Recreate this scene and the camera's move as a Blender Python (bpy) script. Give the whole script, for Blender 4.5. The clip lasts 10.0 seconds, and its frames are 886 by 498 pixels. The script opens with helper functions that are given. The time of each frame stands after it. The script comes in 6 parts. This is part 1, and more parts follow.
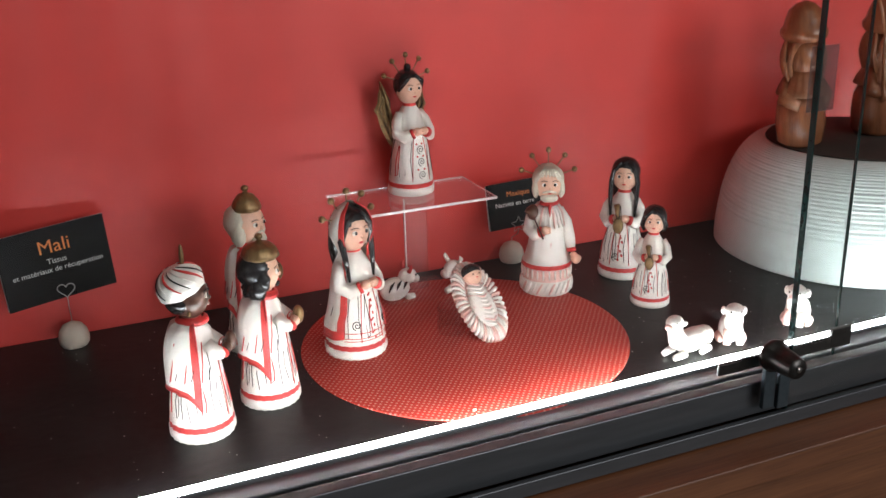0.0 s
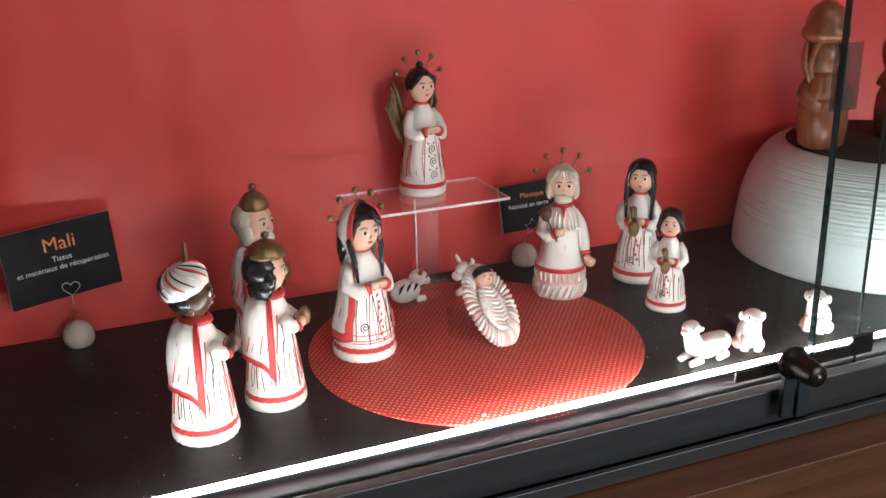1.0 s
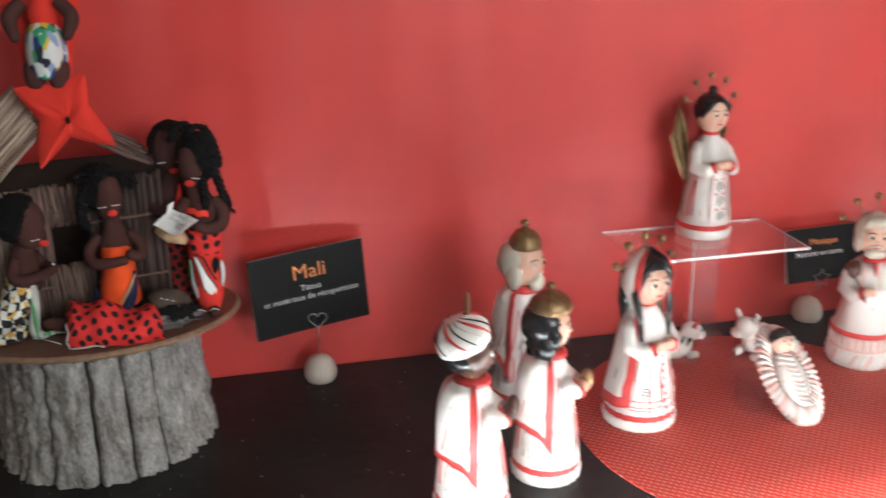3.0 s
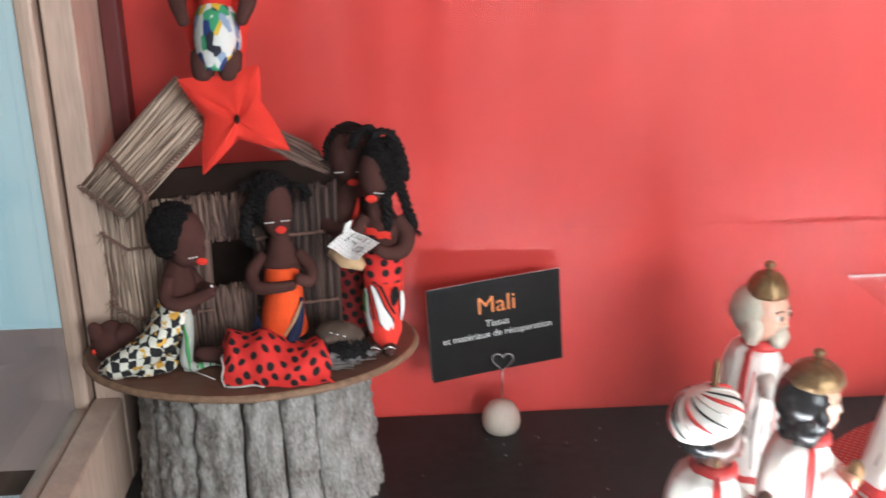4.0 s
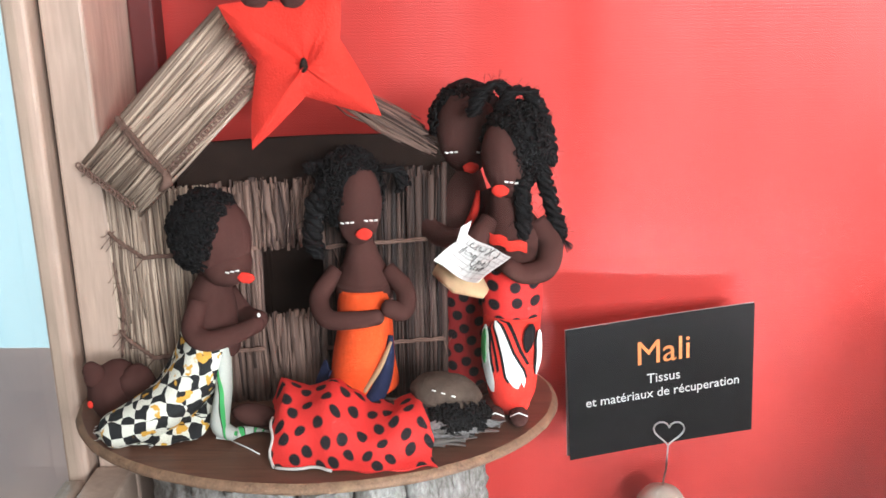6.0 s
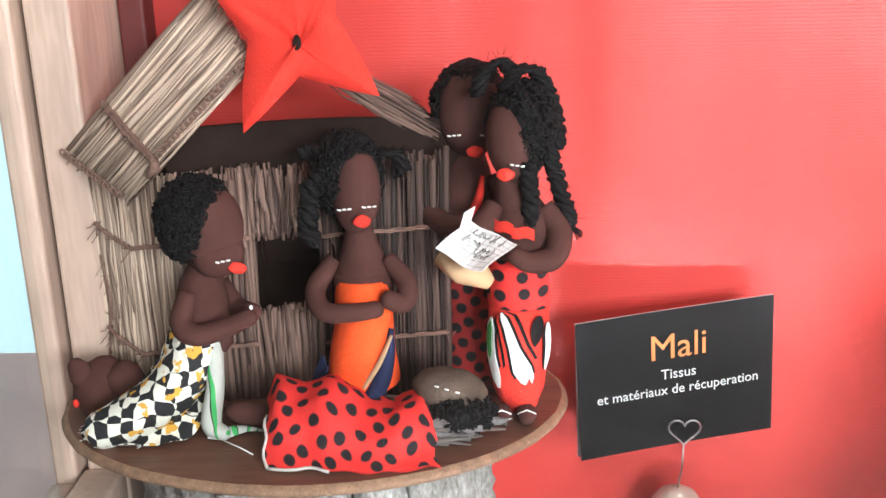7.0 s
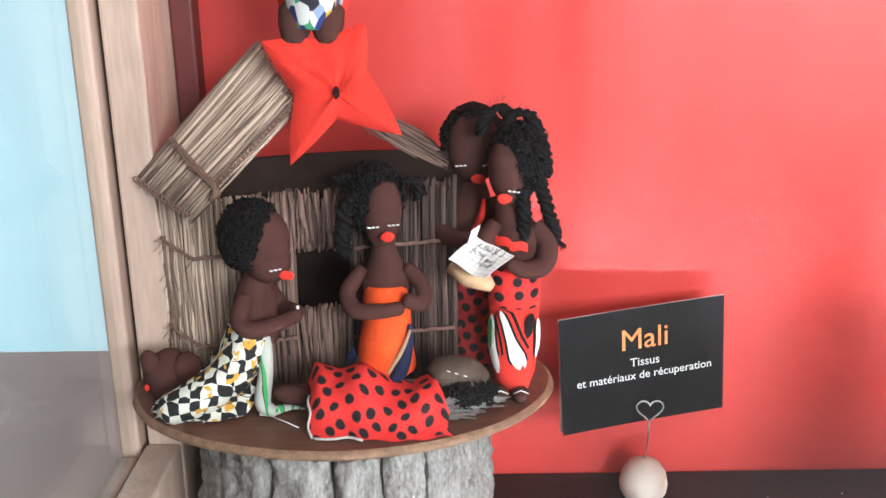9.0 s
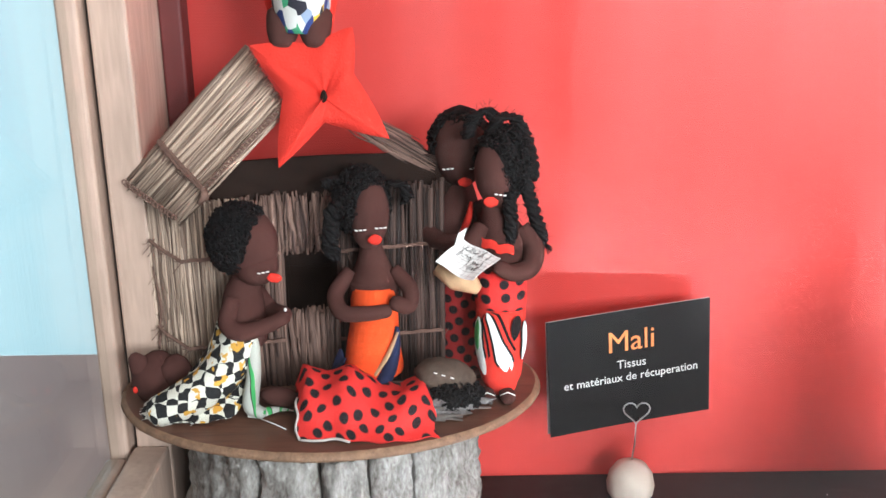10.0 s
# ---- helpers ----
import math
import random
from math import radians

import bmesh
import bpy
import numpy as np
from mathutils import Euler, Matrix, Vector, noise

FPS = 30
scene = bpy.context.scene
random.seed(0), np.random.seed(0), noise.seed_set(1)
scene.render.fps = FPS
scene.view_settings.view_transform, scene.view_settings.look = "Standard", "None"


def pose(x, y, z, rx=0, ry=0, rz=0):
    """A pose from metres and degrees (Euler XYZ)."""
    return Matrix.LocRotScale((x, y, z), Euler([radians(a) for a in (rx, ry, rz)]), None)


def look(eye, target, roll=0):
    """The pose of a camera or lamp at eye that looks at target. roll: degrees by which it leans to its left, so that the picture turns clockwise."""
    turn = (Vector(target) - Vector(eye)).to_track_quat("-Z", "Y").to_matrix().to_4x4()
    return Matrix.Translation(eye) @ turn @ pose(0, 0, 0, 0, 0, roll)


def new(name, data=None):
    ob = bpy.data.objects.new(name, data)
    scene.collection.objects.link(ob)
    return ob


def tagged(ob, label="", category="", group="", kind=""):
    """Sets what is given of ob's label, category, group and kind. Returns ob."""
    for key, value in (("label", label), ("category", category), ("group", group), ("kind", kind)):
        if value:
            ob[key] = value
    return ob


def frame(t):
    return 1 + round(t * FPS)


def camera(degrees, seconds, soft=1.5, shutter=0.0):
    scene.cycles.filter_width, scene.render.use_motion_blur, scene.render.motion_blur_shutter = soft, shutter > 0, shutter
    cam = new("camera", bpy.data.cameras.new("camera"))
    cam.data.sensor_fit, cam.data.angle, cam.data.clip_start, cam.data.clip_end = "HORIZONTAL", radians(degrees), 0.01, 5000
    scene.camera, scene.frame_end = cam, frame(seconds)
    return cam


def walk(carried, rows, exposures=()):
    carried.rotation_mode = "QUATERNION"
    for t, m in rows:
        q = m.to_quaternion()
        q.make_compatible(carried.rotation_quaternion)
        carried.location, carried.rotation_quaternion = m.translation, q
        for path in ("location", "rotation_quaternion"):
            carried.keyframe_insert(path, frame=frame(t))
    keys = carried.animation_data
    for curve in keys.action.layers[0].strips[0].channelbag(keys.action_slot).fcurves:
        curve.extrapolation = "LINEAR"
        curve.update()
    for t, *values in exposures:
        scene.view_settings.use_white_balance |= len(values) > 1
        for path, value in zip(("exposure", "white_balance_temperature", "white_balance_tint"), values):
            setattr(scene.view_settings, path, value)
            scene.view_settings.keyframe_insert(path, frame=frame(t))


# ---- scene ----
cam = camera(48.23, 10.0, shutter=0.5)
PATH = [
    (0, (-0.3613, -1.1688, 1.3879), (0.3669, 0.5641, 0.7045), -1.59),
    (0.5, (-0.3535, -1.1597, 1.3795), (0.3587, 0.5830, 0.7045), -1.63),
    (1, (-0.3482, -1.1522, 1.3755), (0.3515, 0.5965, 0.7029), -1.40),
    (1.5, (-0.3454, -1.1482, 1.3788), (0.3252, 0.6119, 0.7062), -1.26),
    (2, (-0.3674, -1.1082, 1.3837), (0.2402, 0.6753, 0.7129), -1.01),
    (2.5, (-0.3856, -1.0497, 1.3851), (0.1065, 0.7669, 0.7084), -1.03),
    (2.7, (-0.3996, -1.0261, 1.3825), (0.0555, 0.8021, 0.7113), -1.13),
    (4, (-0.4509, -0.8240, 1.3541), (-0.3365, 1.0593, 0.6907), -0.80),
    (4.5, (-0.4764, -0.7435, 1.3250), (-0.4377, 1.1516, 0.6869), -0.66),
    (5, (-0.4833, -0.6773, 1.3018), (-0.4918, 1.2245, 0.6831), -0.58),
    (5.5, (-0.4815, -0.6257, 1.2846), (-0.5095, 1.2776, 0.6708), -0.47),
    (7, (-0.4770, -0.5695, 1.2537), (-0.5334, 1.3368, 0.6513), -1.19),
    (7.5, (-0.4778, -0.5724, 1.2550), (-0.5150, 1.3369, 0.6608), -0.76),
    (8, (-0.4855, -0.6261, 1.2754), (-0.4901, 1.2801, 0.6703), -0.75),
    (8.5, (-0.4911, -0.6649, 1.2935), (-0.4836, 1.2387, 0.6798), -0.73),
    (9, (-0.4965, -0.6681, 1.2921), (-0.4944, 1.2380, 0.6863), -0.79),
    (9.5, (-0.4956, -0.6744, 1.2924), (-0.4887, 1.2357, 0.6996), -0.78),
    (10, (-0.4932, -0.6721, 1.2926), (-0.4764, 1.2362, 0.6941), -0.64),
]
EXPOSURE = [(0, 0.02, 6500, 10), (1.5, 0.07, 6500, 10), (2.5, 0.26, 6450, 10), (4, 1.18, 6250, 10), (4.5, 1.53, 6200, 10), (5.5, 1.76, 6200, 9), (7, 2.0, 6250, 9), (7.5, 2.02, 6250, 9), (8.5, 1.86, 6150, 9), (10, 1.82, 6150, 9)]
walk(cam, [(t, look(eye, target, roll)) for t, eye, target, roll in PATH], EXPOSURE)

# ---------- light ----------
world = bpy.data.worlds.new("world")
scene.world = world
world.use_nodes = True
wn = world.node_tree
sky = wn.nodes.new("ShaderNodeTexSky")
sky.sky_type, sky.sun_disc = "NISHITA", False
sky.sun_elevation, sky.sun_rotation = radians(35), radians(-90)
wn.links.new(sky.outputs[0], wn.nodes["Background"].inputs[0])
wn.nodes["Background"].inputs[1].default_value = 0.1


def area(name, m, sx, sy, watts, colour):
    d = bpy.data.lights.new(name, "AREA")
    d.shape, d.size, d.size_y, d.energy, d.color = "RECTANGLE", sx, sy, watts, colour
    o = new(name, d)
    o.matrix_world = m
    return o


# two unseen fill lamps added to brighten the showcase, far back and overhead
area("fill_light_back", look((1.75, -4.05, 2.07), (0.5, 0, 1.0)), 2.4, 1.1, 80, (0.95, 0.98, 1.0))
area("fill_light_top", look((0.1, -1.5, 2.66), (0.1, -1.2, 0.9)), 1.2, 1.2, 9, (1.0, 0.95, 0.9))


# ---------- materials ----------
def mat(name, colour, rough=0.6, metal=0.0, var=0.12, scale=30.0, bump=0.0, bscale=200.0, spec=0.5, colour2=None, stretch=(1, 1, 1), coat=0.0):
    m = bpy.data.materials.new(name)
    m.use_nodes = True
    t = m.node_tree
    p = t.nodes["Principled BSDF"]
    p.inputs["Roughness"].default_value = rough
    p.inputs["Metallic"].default_value = metal
    p.inputs["Specular IOR Level"].default_value = spec
    p.inputs["Coat Weight"].default_value = coat
    co = t.nodes.new("ShaderNodeTexCoord")
    mp = t.nodes.new("ShaderNodeMapping")
    mp.inputs["Scale"].default_value = stretch
    t.links.new(co.outputs["Object"], mp.inputs[0])
    n1 = t.nodes.new("ShaderNodeTexNoise")
    n1.inputs["Scale"].default_value, n1.inputs["Detail"].default_value = scale, 6
    n2 = t.nodes.new("ShaderNodeTexNoise")
    n2.inputs["Scale"].default_value, n2.inputs["Detail"].default_value = scale * 7.3, 4
    t.links.new(mp.outputs[0], n1.inputs[0])
    t.links.new(mp.outputs[0], n2.inputs[0])
    add = t.nodes.new("ShaderNodeMath")
    add.operation = "ADD"
    t.links.new(n1.outputs[0], add.inputs[0])
    t.links.new(n2.outputs[0], add.inputs[1])
    half = t.nodes.new("ShaderNodeMapRange")
    half.inputs[1].default_value, half.inputs[2].default_value = 0.65, 1.35
    t.links.new(add.outputs[0], half.inputs[0])
    mix = t.nodes.new("ShaderNodeMix")
    mix.data_type = "RGBA"
    c2 = colour2 or tuple(c * (1 - 2.2 * var) for c in colour)
    c1 = colour if colour2 else tuple(min(1, c * (1 + var)) for c in colour)
    mix.inputs[6].default_value = (*c2, 1)
    mix.inputs[7].default_value = (*c1, 1)
    t.links.new(half.outputs[0], mix.inputs[0])
    t.links.new(mix.outputs[2], p.inputs["Base Color"])
    if bump:
        nb = t.nodes.new("ShaderNodeTexNoise")
        nb.inputs["Scale"].default_value, nb.inputs["Detail"].default_value = bscale, 5
        t.links.new(mp.outputs[0], nb.inputs[0])
        b = t.nodes.new("ShaderNodeBump")
        b.inputs["Strength"].default_value, b.inputs["Distance"].default_value = bump, 0.002
        t.links.new(nb.outputs[0], b.inputs["Height"])
        t.links.new(b.outputs[0], p.inputs["Normal"])
    return m


def glass(name, tint, ior=1.5, rough=0.0):
    """Thin clear sheet: see-through with a mirror's share of the light."""
    m = bpy.data.materials.new(name)
    m.use_nodes = True
    t = m.node_tree
    out = t.nodes["Material Output"]
    t.nodes.remove(t.nodes["Principled BSDF"])
    tr = t.nodes.new("ShaderNodeBsdfTransparent")
    tr.inputs[0].default_value = (*tint, 1)
    gl = t.nodes.new("ShaderNodeBsdfGlossy")
    gl.inputs["Roughness"].default_value = rough
    lw = t.nodes.new("ShaderNodeLayerWeight")
    lw.inputs[0].default_value = 0.5
    pw = t.nodes.new("ShaderNodeMath")
    pw.operation = "POWER"
    pw.inputs[1].default_value = 5.0
    t.links.new(lw.outputs["Facing"], pw.inputs[0])
    fr = t.nodes.new("ShaderNodeMapRange")
    fr.inputs[3].default_value, fr.inputs[4].default_value = ((ior - 1) / (ior + 1)) ** 2, 1.0
    t.links.new(pw.outputs[0], fr.inputs[0])
    mx = t.nodes.new("ShaderNodeMixShader")
    t.links.new(fr.outputs[0], mx.inputs[0])
    t.links.new(tr.outputs[0], mx.inputs[1])
    t.links.new(gl.outputs[0], mx.inputs[2])
    t.links.new(mx.outputs[0], out.inputs[0])
    return m


def glow(name, colour, strength):
    m = bpy.data.materials.new(name)
    m.use_nodes = True
    p = m.node_tree.nodes["Principled BSDF"]
    p.inputs["Base Color"].default_value = (0.8, 0.8, 0.8, 1)
    p.inputs["Emission Color"].default_value = (*colour, 1)
    p.inputs["Emission Strength"].default_value = strength
    return m


M_SHELF = mat("black_shelf", (0.012, 0.0115, 0.012), 0.42, var=0.45, scale=14, bump=0.14, bscale=120, spec=0.19)
M_ALU = mat("dark_aluminium", (0.085, 0.088, 0.094), 0.38, 0.6, var=0.1, scale=20, stretch=(0.1, 1, 1))
M_ALUL = mat("grey_aluminium", (0.15, 0.15, 0.158), 0.4, 0.7, var=0.1, scale=20, stretch=(0.1, 1, 1))
M_LED = glow("led_diffuser", (0.93, 0.97, 1.0), 100)
M_WOODF = mat("brown_wood", (0.20, 0.075, 0.03), 0.45, var=0.25, scale=9, colour2=(0.09, 0.03, 0.012), stretch=(0.25, 6, 6), bump=0.1)
M_POST = mat("beech_frame", (0.52, 0.365, 0.285), 0.5, var=0.12, scale=12, stretch=(4, 4, 0.4), bump=0.05)
M_GLASS = glass("clear_glass", (0.97, 0.985, 0.98))
M_GEDGE = mat("glass_edge", (0.008, 0.03, 0.028), 0.12, var=0.1)
M_ACRYL = glass("clear_acrylic", (0.96, 0.95, 0.95), 1.49)
M_ACEDGE = mat("acrylic_edge", (0.75, 0.62, 0.60), 0.25, var=0.05)
M_WHITE = mat("white_glaze", (0.84, 0.81, 0.755), 0.40, scale=45, colour2=(0.73, 0.665, 0.59), bump=0.25, bscale=260)
M_PRED = mat("red_paint", (0.66, 0.045, 0.04), 0.4, var=0.15, scale=160)
M_PINK = mat("pink_wash", (0.82, 0.52, 0.45), 0.5, var=0.12, scale=90)
M_BLACK = mat("black_paint", (0.012, 0.011, 0.012), 0.25, var=0.2, scale=80)
M_SKIN = mat("painted_skin", (0.72, 0.42, 0.30), 0.4, var=0.06, scale=60)
M_BROWNSKIN = mat("dark_painted_clay", (0.085, 0.036, 0.022), 0.3, var=0.15, scale=60)
M_GOLD = mat("gold_paint", (0.27, 0.165, 0.07), 0.38, 0.55, var=0.25, scale=120, bump=0.2, bscale=300)
M_GREYH = mat("cream_hair", (0.62, 0.57, 0.46), 0.45, var=0.15, scale=200, stretch=(3, 3, 0.5), bump=0.3, bscale=250)
M_STONE = mat("cream_stone", (0.62, 0.53, 0.44), 0.6, var=0.07, scale=60, bump=0.1)
M_CARD = mat("black_card", (0.009, 0.0085, 0.009), 0.3, var=0.2, scale=12, spec=0.06)
M_PAPER = mat("white_paper", (0.78, 0.77, 0.74), 0.7, var=0.05, scale=60)
M_ORANGE = mat("orange_print", (0.85, 0.26, 0.07), 0.6, var=0.05)
M_WIRE = mat("steel_wire", (0.55, 0.53, 0.5), 0.28, 0.95, var=0.1)
M_DOME = mat("white_plaster", (0.60, 0.68, 0.655), 0.65, var=0.06, scale=10, bump=0.1)
M_CARVED = mat("carved_wood", (0.31, 0.115, 0.05), 0.24, var=0.2, scale=22, colour2=(0.13, 0.043, 0.019), stretch=(5, 5, 0.7), bump=0.15)
M_ROOMW = mat("room_paint", (0.27, 0.25, 0.235), 0.8, var=0.04, scale=3)
M_FLOOR = mat("floor_tile", (0.11, 0.09, 0.075), 0.5, var=0.12, scale=4)


# ---------- mesh helpers ----------
class Build:
    """Gathers rings, balls, tubes and boxes into one mesh with material slots."""

    def __init__(self):
        self.v, self.f, self.m, self.s = [], [], [], []

    def add(self, verts, faces, mi=0, m=None, smooth=True):
        k = len(self.v)
        for p in verts:
            q = Vector(p)
            self.v.append(tuple(m @ q if m is not None else q))
        for n, fc in enumerate(faces):
            self.f.append([k + i for i in fc])
            self.m.append(mi[n] if isinstance(mi, list) else mi)
            self.s.append(smooth)
        return self

    def lathe(self, prof, seg=32, mi=0, m=None, flute=0.0, flutes=0, a0=0.0, a1=360.0, squash=1.0, low=None, cap=True):
        """prof: (radius, z) from below up; mi: one slot, or one a ring. low(angle) lifts the lowest ring."""
        full = abs(a1 - a0) >= 359.9
        n = seg if full else seg + 1
        vs, fs, ms = [], [], []
        for j, (r, z) in enumerate(prof):
            for i in range(n):
                a = radians(a0 + (a1 - a0) * i / seg)
                rr = r * (1 + (flute * math.cos(flutes * a) if flutes else 0))
                vs.append((rr * math.sin(a), -rr * math.cos(a) * squash, z))
        for j in range(len(prof) - 1):
            for i in range(seg):
                i2 = (i + 1) % n
                fs.append((j * n + i, j * n + i2, (j + 1) * n + i2, (j + 1) * n + i))
                ms.append(mi[j] if isinstance(mi, list) else mi)
        if cap and full:
            fs += [tuple(range(n - 1, -1, -1)), tuple(range((len(prof) - 1) * n, len(prof) * n))]
            ms += [ms[0], ms[-1]]
        return self.add(vs, fs, ms, m)

    def ball(self, c, r, mi=0, rot=None, seg=14, rings=9, lump=0.0, freq=60.0):
        r = r if isinstance(r, (tuple, list)) else (r, r, r)
        vs, fs = [(0, 0, -1)], []
        for j in range(1, rings):
            b = math.pi * j / rings - math.pi / 2
            for i in range(seg):
                a = 2 * math.pi * i / seg
                vs.append((math.cos(b) * math.cos(a), math.cos(b) * math.sin(a), math.sin(b)))
        vs.append((0, 0, 1))
        for i in range(seg):
            fs.append((0, 1 + (i + 1) % seg, 1 + i))
            for j in range(rings - 2):
                k = 1 + j * seg
                fs.append((k + i, k + (i + 1) % seg, k + seg + (i + 1) % seg, k + seg + i))
            k = 1 + (rings - 2) * seg
            fs.append((k + i, k + (i + 1) % seg, len(vs) - 1))
        m = Matrix.Translation(c) @ (rot or Matrix()).to_4x4() @ Matrix.Diagonal((*r, 1))
        out = []
        for p in vs:
            q = m @ Vector(p)
            if lump:
                q += (q - Vector(c)).normalized() * lump * noise.noise(q * freq)
            out.append(q)
        return self.add(out, fs, mi)

    def tube(self, pts, r, mi=0, seg=7, flat=1.0, m=None):
        pts = [Vector(p) for p in pts]
        rs = r if isinstance(r, (list, tuple)) else [r] * len(pts)
        vs, fs = [], []
        side = None
        for k, p in enumerate(pts):
            d = (pts[min(k + 1, len(pts) - 1)] - pts[max(k - 1, 0)]).normalized()
            if side is None:
                side = d.cross(Vector((0, 0, 1)) if abs(d.z) < 0.9 else Vector((1, 0, 0))).normalized()
            side = (side - d * side.dot(d)).normalized()
            up = side.cross(d)
            for i in range(seg):
                a = 2 * math.pi * i / seg
                vs.append(p + rs[k] * (math.cos(a) * side + flat * math.sin(a) * up))
        for k in range(len(pts) - 1):
            for i in range(seg):
                fs.append((k * seg + i, k * seg + (i + 1) % seg, (k + 1) * seg + (i + 1) % seg, (k + 1) * seg + i))
        fs += [tuple(range(seg - 1, -1, -1)), tuple(range((len(pts) - 1) * seg, len(pts) * seg))]
        return self.add(vs, fs, mi, m)

    def box(self, lo, hi, mi=0, m=None, bevel=0.0):
        bm = bmesh.new()
        bmesh.ops.create_cube(bm, size=1)
        c = (Vector(lo) + Vector(hi)) / 2
        s = Vector(hi) - Vector(lo)
        bmesh.ops.transform(bm, matrix=Matrix.Translation(c) @ Matrix.Diagonal((*s, 1)), verts=bm.verts)
        if bevel:
            bmesh.ops.bevel(bm, geom=bm.edges[:], offset=bevel, segments=2, affect="EDGES", profile=0.5)
        bm.verts.index_update()
        vs, fs = [v.co.copy() for v in bm.verts], [[v.index for v in f.verts] for f in bm.faces]
        bm.free()
        return self.add(vs, fs, mi, m, smooth=False)

    def sheet(self, grid, mi=0, thick=0.0, m=None):
        """grid: rows of points; with a thickness it becomes a solid sheet, offset along its normals."""
        nr, nc = len(grid), len(grid[0])
        g = [[Vector(p) for p in row] for row in grid]
        vs = [p for row in g for p in row]
        fs = [(j * nc + i, j * nc + i + 1, (j + 1) * nc + i + 1, (j + 1) * nc + i) for j in range(nr - 1) for i in range(nc - 1)]
        if thick:
            k = len(vs)
            for j in range(nr):
                for i in range(nc):
                    du = g[j][min(i + 1, nc - 1)] - g[j][max(i - 1, 0)]
                    dv = g[min(j + 1, nr - 1)][i] - g[max(j - 1, 0)][i]
                    vs.append(g[j][i] - du.cross(dv).normalized() * thick)
            fs += [tuple(k + q for q in reversed(f)) for f in fs]
            rim = [i for i in range(nc)] + [j * nc + nc - 1 for j in range(1, nr)] + [(nr - 1) * nc + i for i in range(nc - 2, -1, -1)] + [j * nc for j in range(nr - 2, 0, -1)]
            e = len(vs)
            vs += [vs[q] for q in rim] + [vs[q + k] for q in rim]
            w = len(rim)
            fs += [(e + (q + 1) % w, e + q, e + w + q, e + w + (q + 1) % w) for q in range(w)]
        return self.add(vs, fs, mi, m)

    def mesh(self, name, mats):
        me = bpy.data.meshes.new(name)
        me.from_pydata(self.v, [], self.f)
        for x in mats:
            me.materials.append(x)
        me.polygons.foreach_set("material_index", self.m)
        me.polygons.foreach_set("use_smooth", self.s)
        me.update()
        return me


class Soft(Build):
    """Stuffed cloth: limbs follow a smooth bend through their points."""

    def tube(self, pts, r, mi=0, seg=7, flat=1.0, m=None):
        if isinstance(r, (list, tuple)) and 3 <= len(pts) <= 7:
            p = [Vector(q) for q in pts]
            p, q = [2 * p[0] - p[1]] + p + [2 * p[-1] - p[-2]], [r[0]] + list(r) + [r[-1]]
            line, width = [], []
            for k in range(1, len(p) - 2):
                for i in range(6 if k < len(p) - 3 else 7):
                    t = i / 6
                    c = [-0.5 * t + t * t - 0.5 * t ** 3, 1 - 2.5 * t * t + 1.5 * t ** 3, 0.5 * t + 2 * t * t - 1.5 * t ** 3, 0.5 * t ** 3 - 0.5 * t * t]
                    line.append(sum((c[n] * p[k - 1 + n] for n in range(4)), Vector()))
                    width.append(max(0.0001, sum(c[n] * q[k - 1 + n] for n in range(4))))
            e = min(width[-1], 0.9 * (line[-1] - line[-2]).length * 3)
            d = (line[-1] - line[-2]).normalized()
            line += [line[-1] + d * e * 0.5, line[-1] + d * e * 0.8]
            width += [width[-1] * 0.8, width[-1] * 0.35]
            pts, r = line, width
        return super().tube(pts, r, mi, seg, flat, m)

    def add_yarn(self, pts, r, mi, seg):
        return Build.tube(self, pts, r, mi, seg)


def thing(name, b, mats, label="", category="", m=None, group="", kind=""):
    ob = new(name, b.mesh(name, mats) if b is not None else None)
    if m is not None:
        ob.matrix_basis = m
    return tagged(ob, label, category, group, kind)


def part(name, b, mats, parent, label="", m=None):
    ob = new(name, b.mesh(name, mats))
    ob.parent = parent
    if m is not None:
        ob.matrix_basis = m
    return tagged(ob, label)


def structure(name, b, mats, label="", m=None):
    return thing(name, b, mats, label, "", m, kind="structure")


Z = 0.9  # top of the display shelf


def ribbed(name, colour):
    """Red plastic sheet with fine level ribs and slow waves."""
    m = mat(name, colour, 0.40, var=0.05, scale=2.5, spec=0.4)
    t = m.node_tree
    p = t.nodes["Principled BSDF"]
    co = t.nodes.new("ShaderNodeTexCoord")
    w = t.nodes.new("ShaderNodeTexWave")
    w.bands_direction, w.wave_profile = "Z", "SIN"
    w.inputs["Scale"].default_value, w.inputs["Distortion"].default_value = 150, 0.2
    t.links.new(co.outputs["Object"], w.inputs[0])
    mp = t.nodes.new("ShaderNodeMapping")
    mp.inputs["Scale"].default_value = (3.2, 1, 0.25)
    t.links.new(co.outputs["Object"], mp.inputs[0])
    n = t.nodes.new("ShaderNodeTexNoise")
    n.inputs["Scale"].default_value = 2.2
    t.links.new(mp.outputs[0], n.inputs[0])
    b1 = t.nodes.new("ShaderNodeBump")
    b1.inputs["Strength"].default_value, b1.inputs["Distance"].default_value = 0.10, 0.0004
    t.links.new(w.outputs["Fac"], b1.inputs["Height"])
    b2 = t.nodes.new("ShaderNodeBump")
    b2.inputs["Strength"].default_value, b2.inputs["Distance"].default_value = 0.6, 0.02
    t.links.new(n.outputs[0], b2.inputs["Height"])
    t.links.new(b1.outputs[0], b2.inputs["Normal"])
    t.links.new(b2.outputs[0], p.inputs["Normal"])
    return m


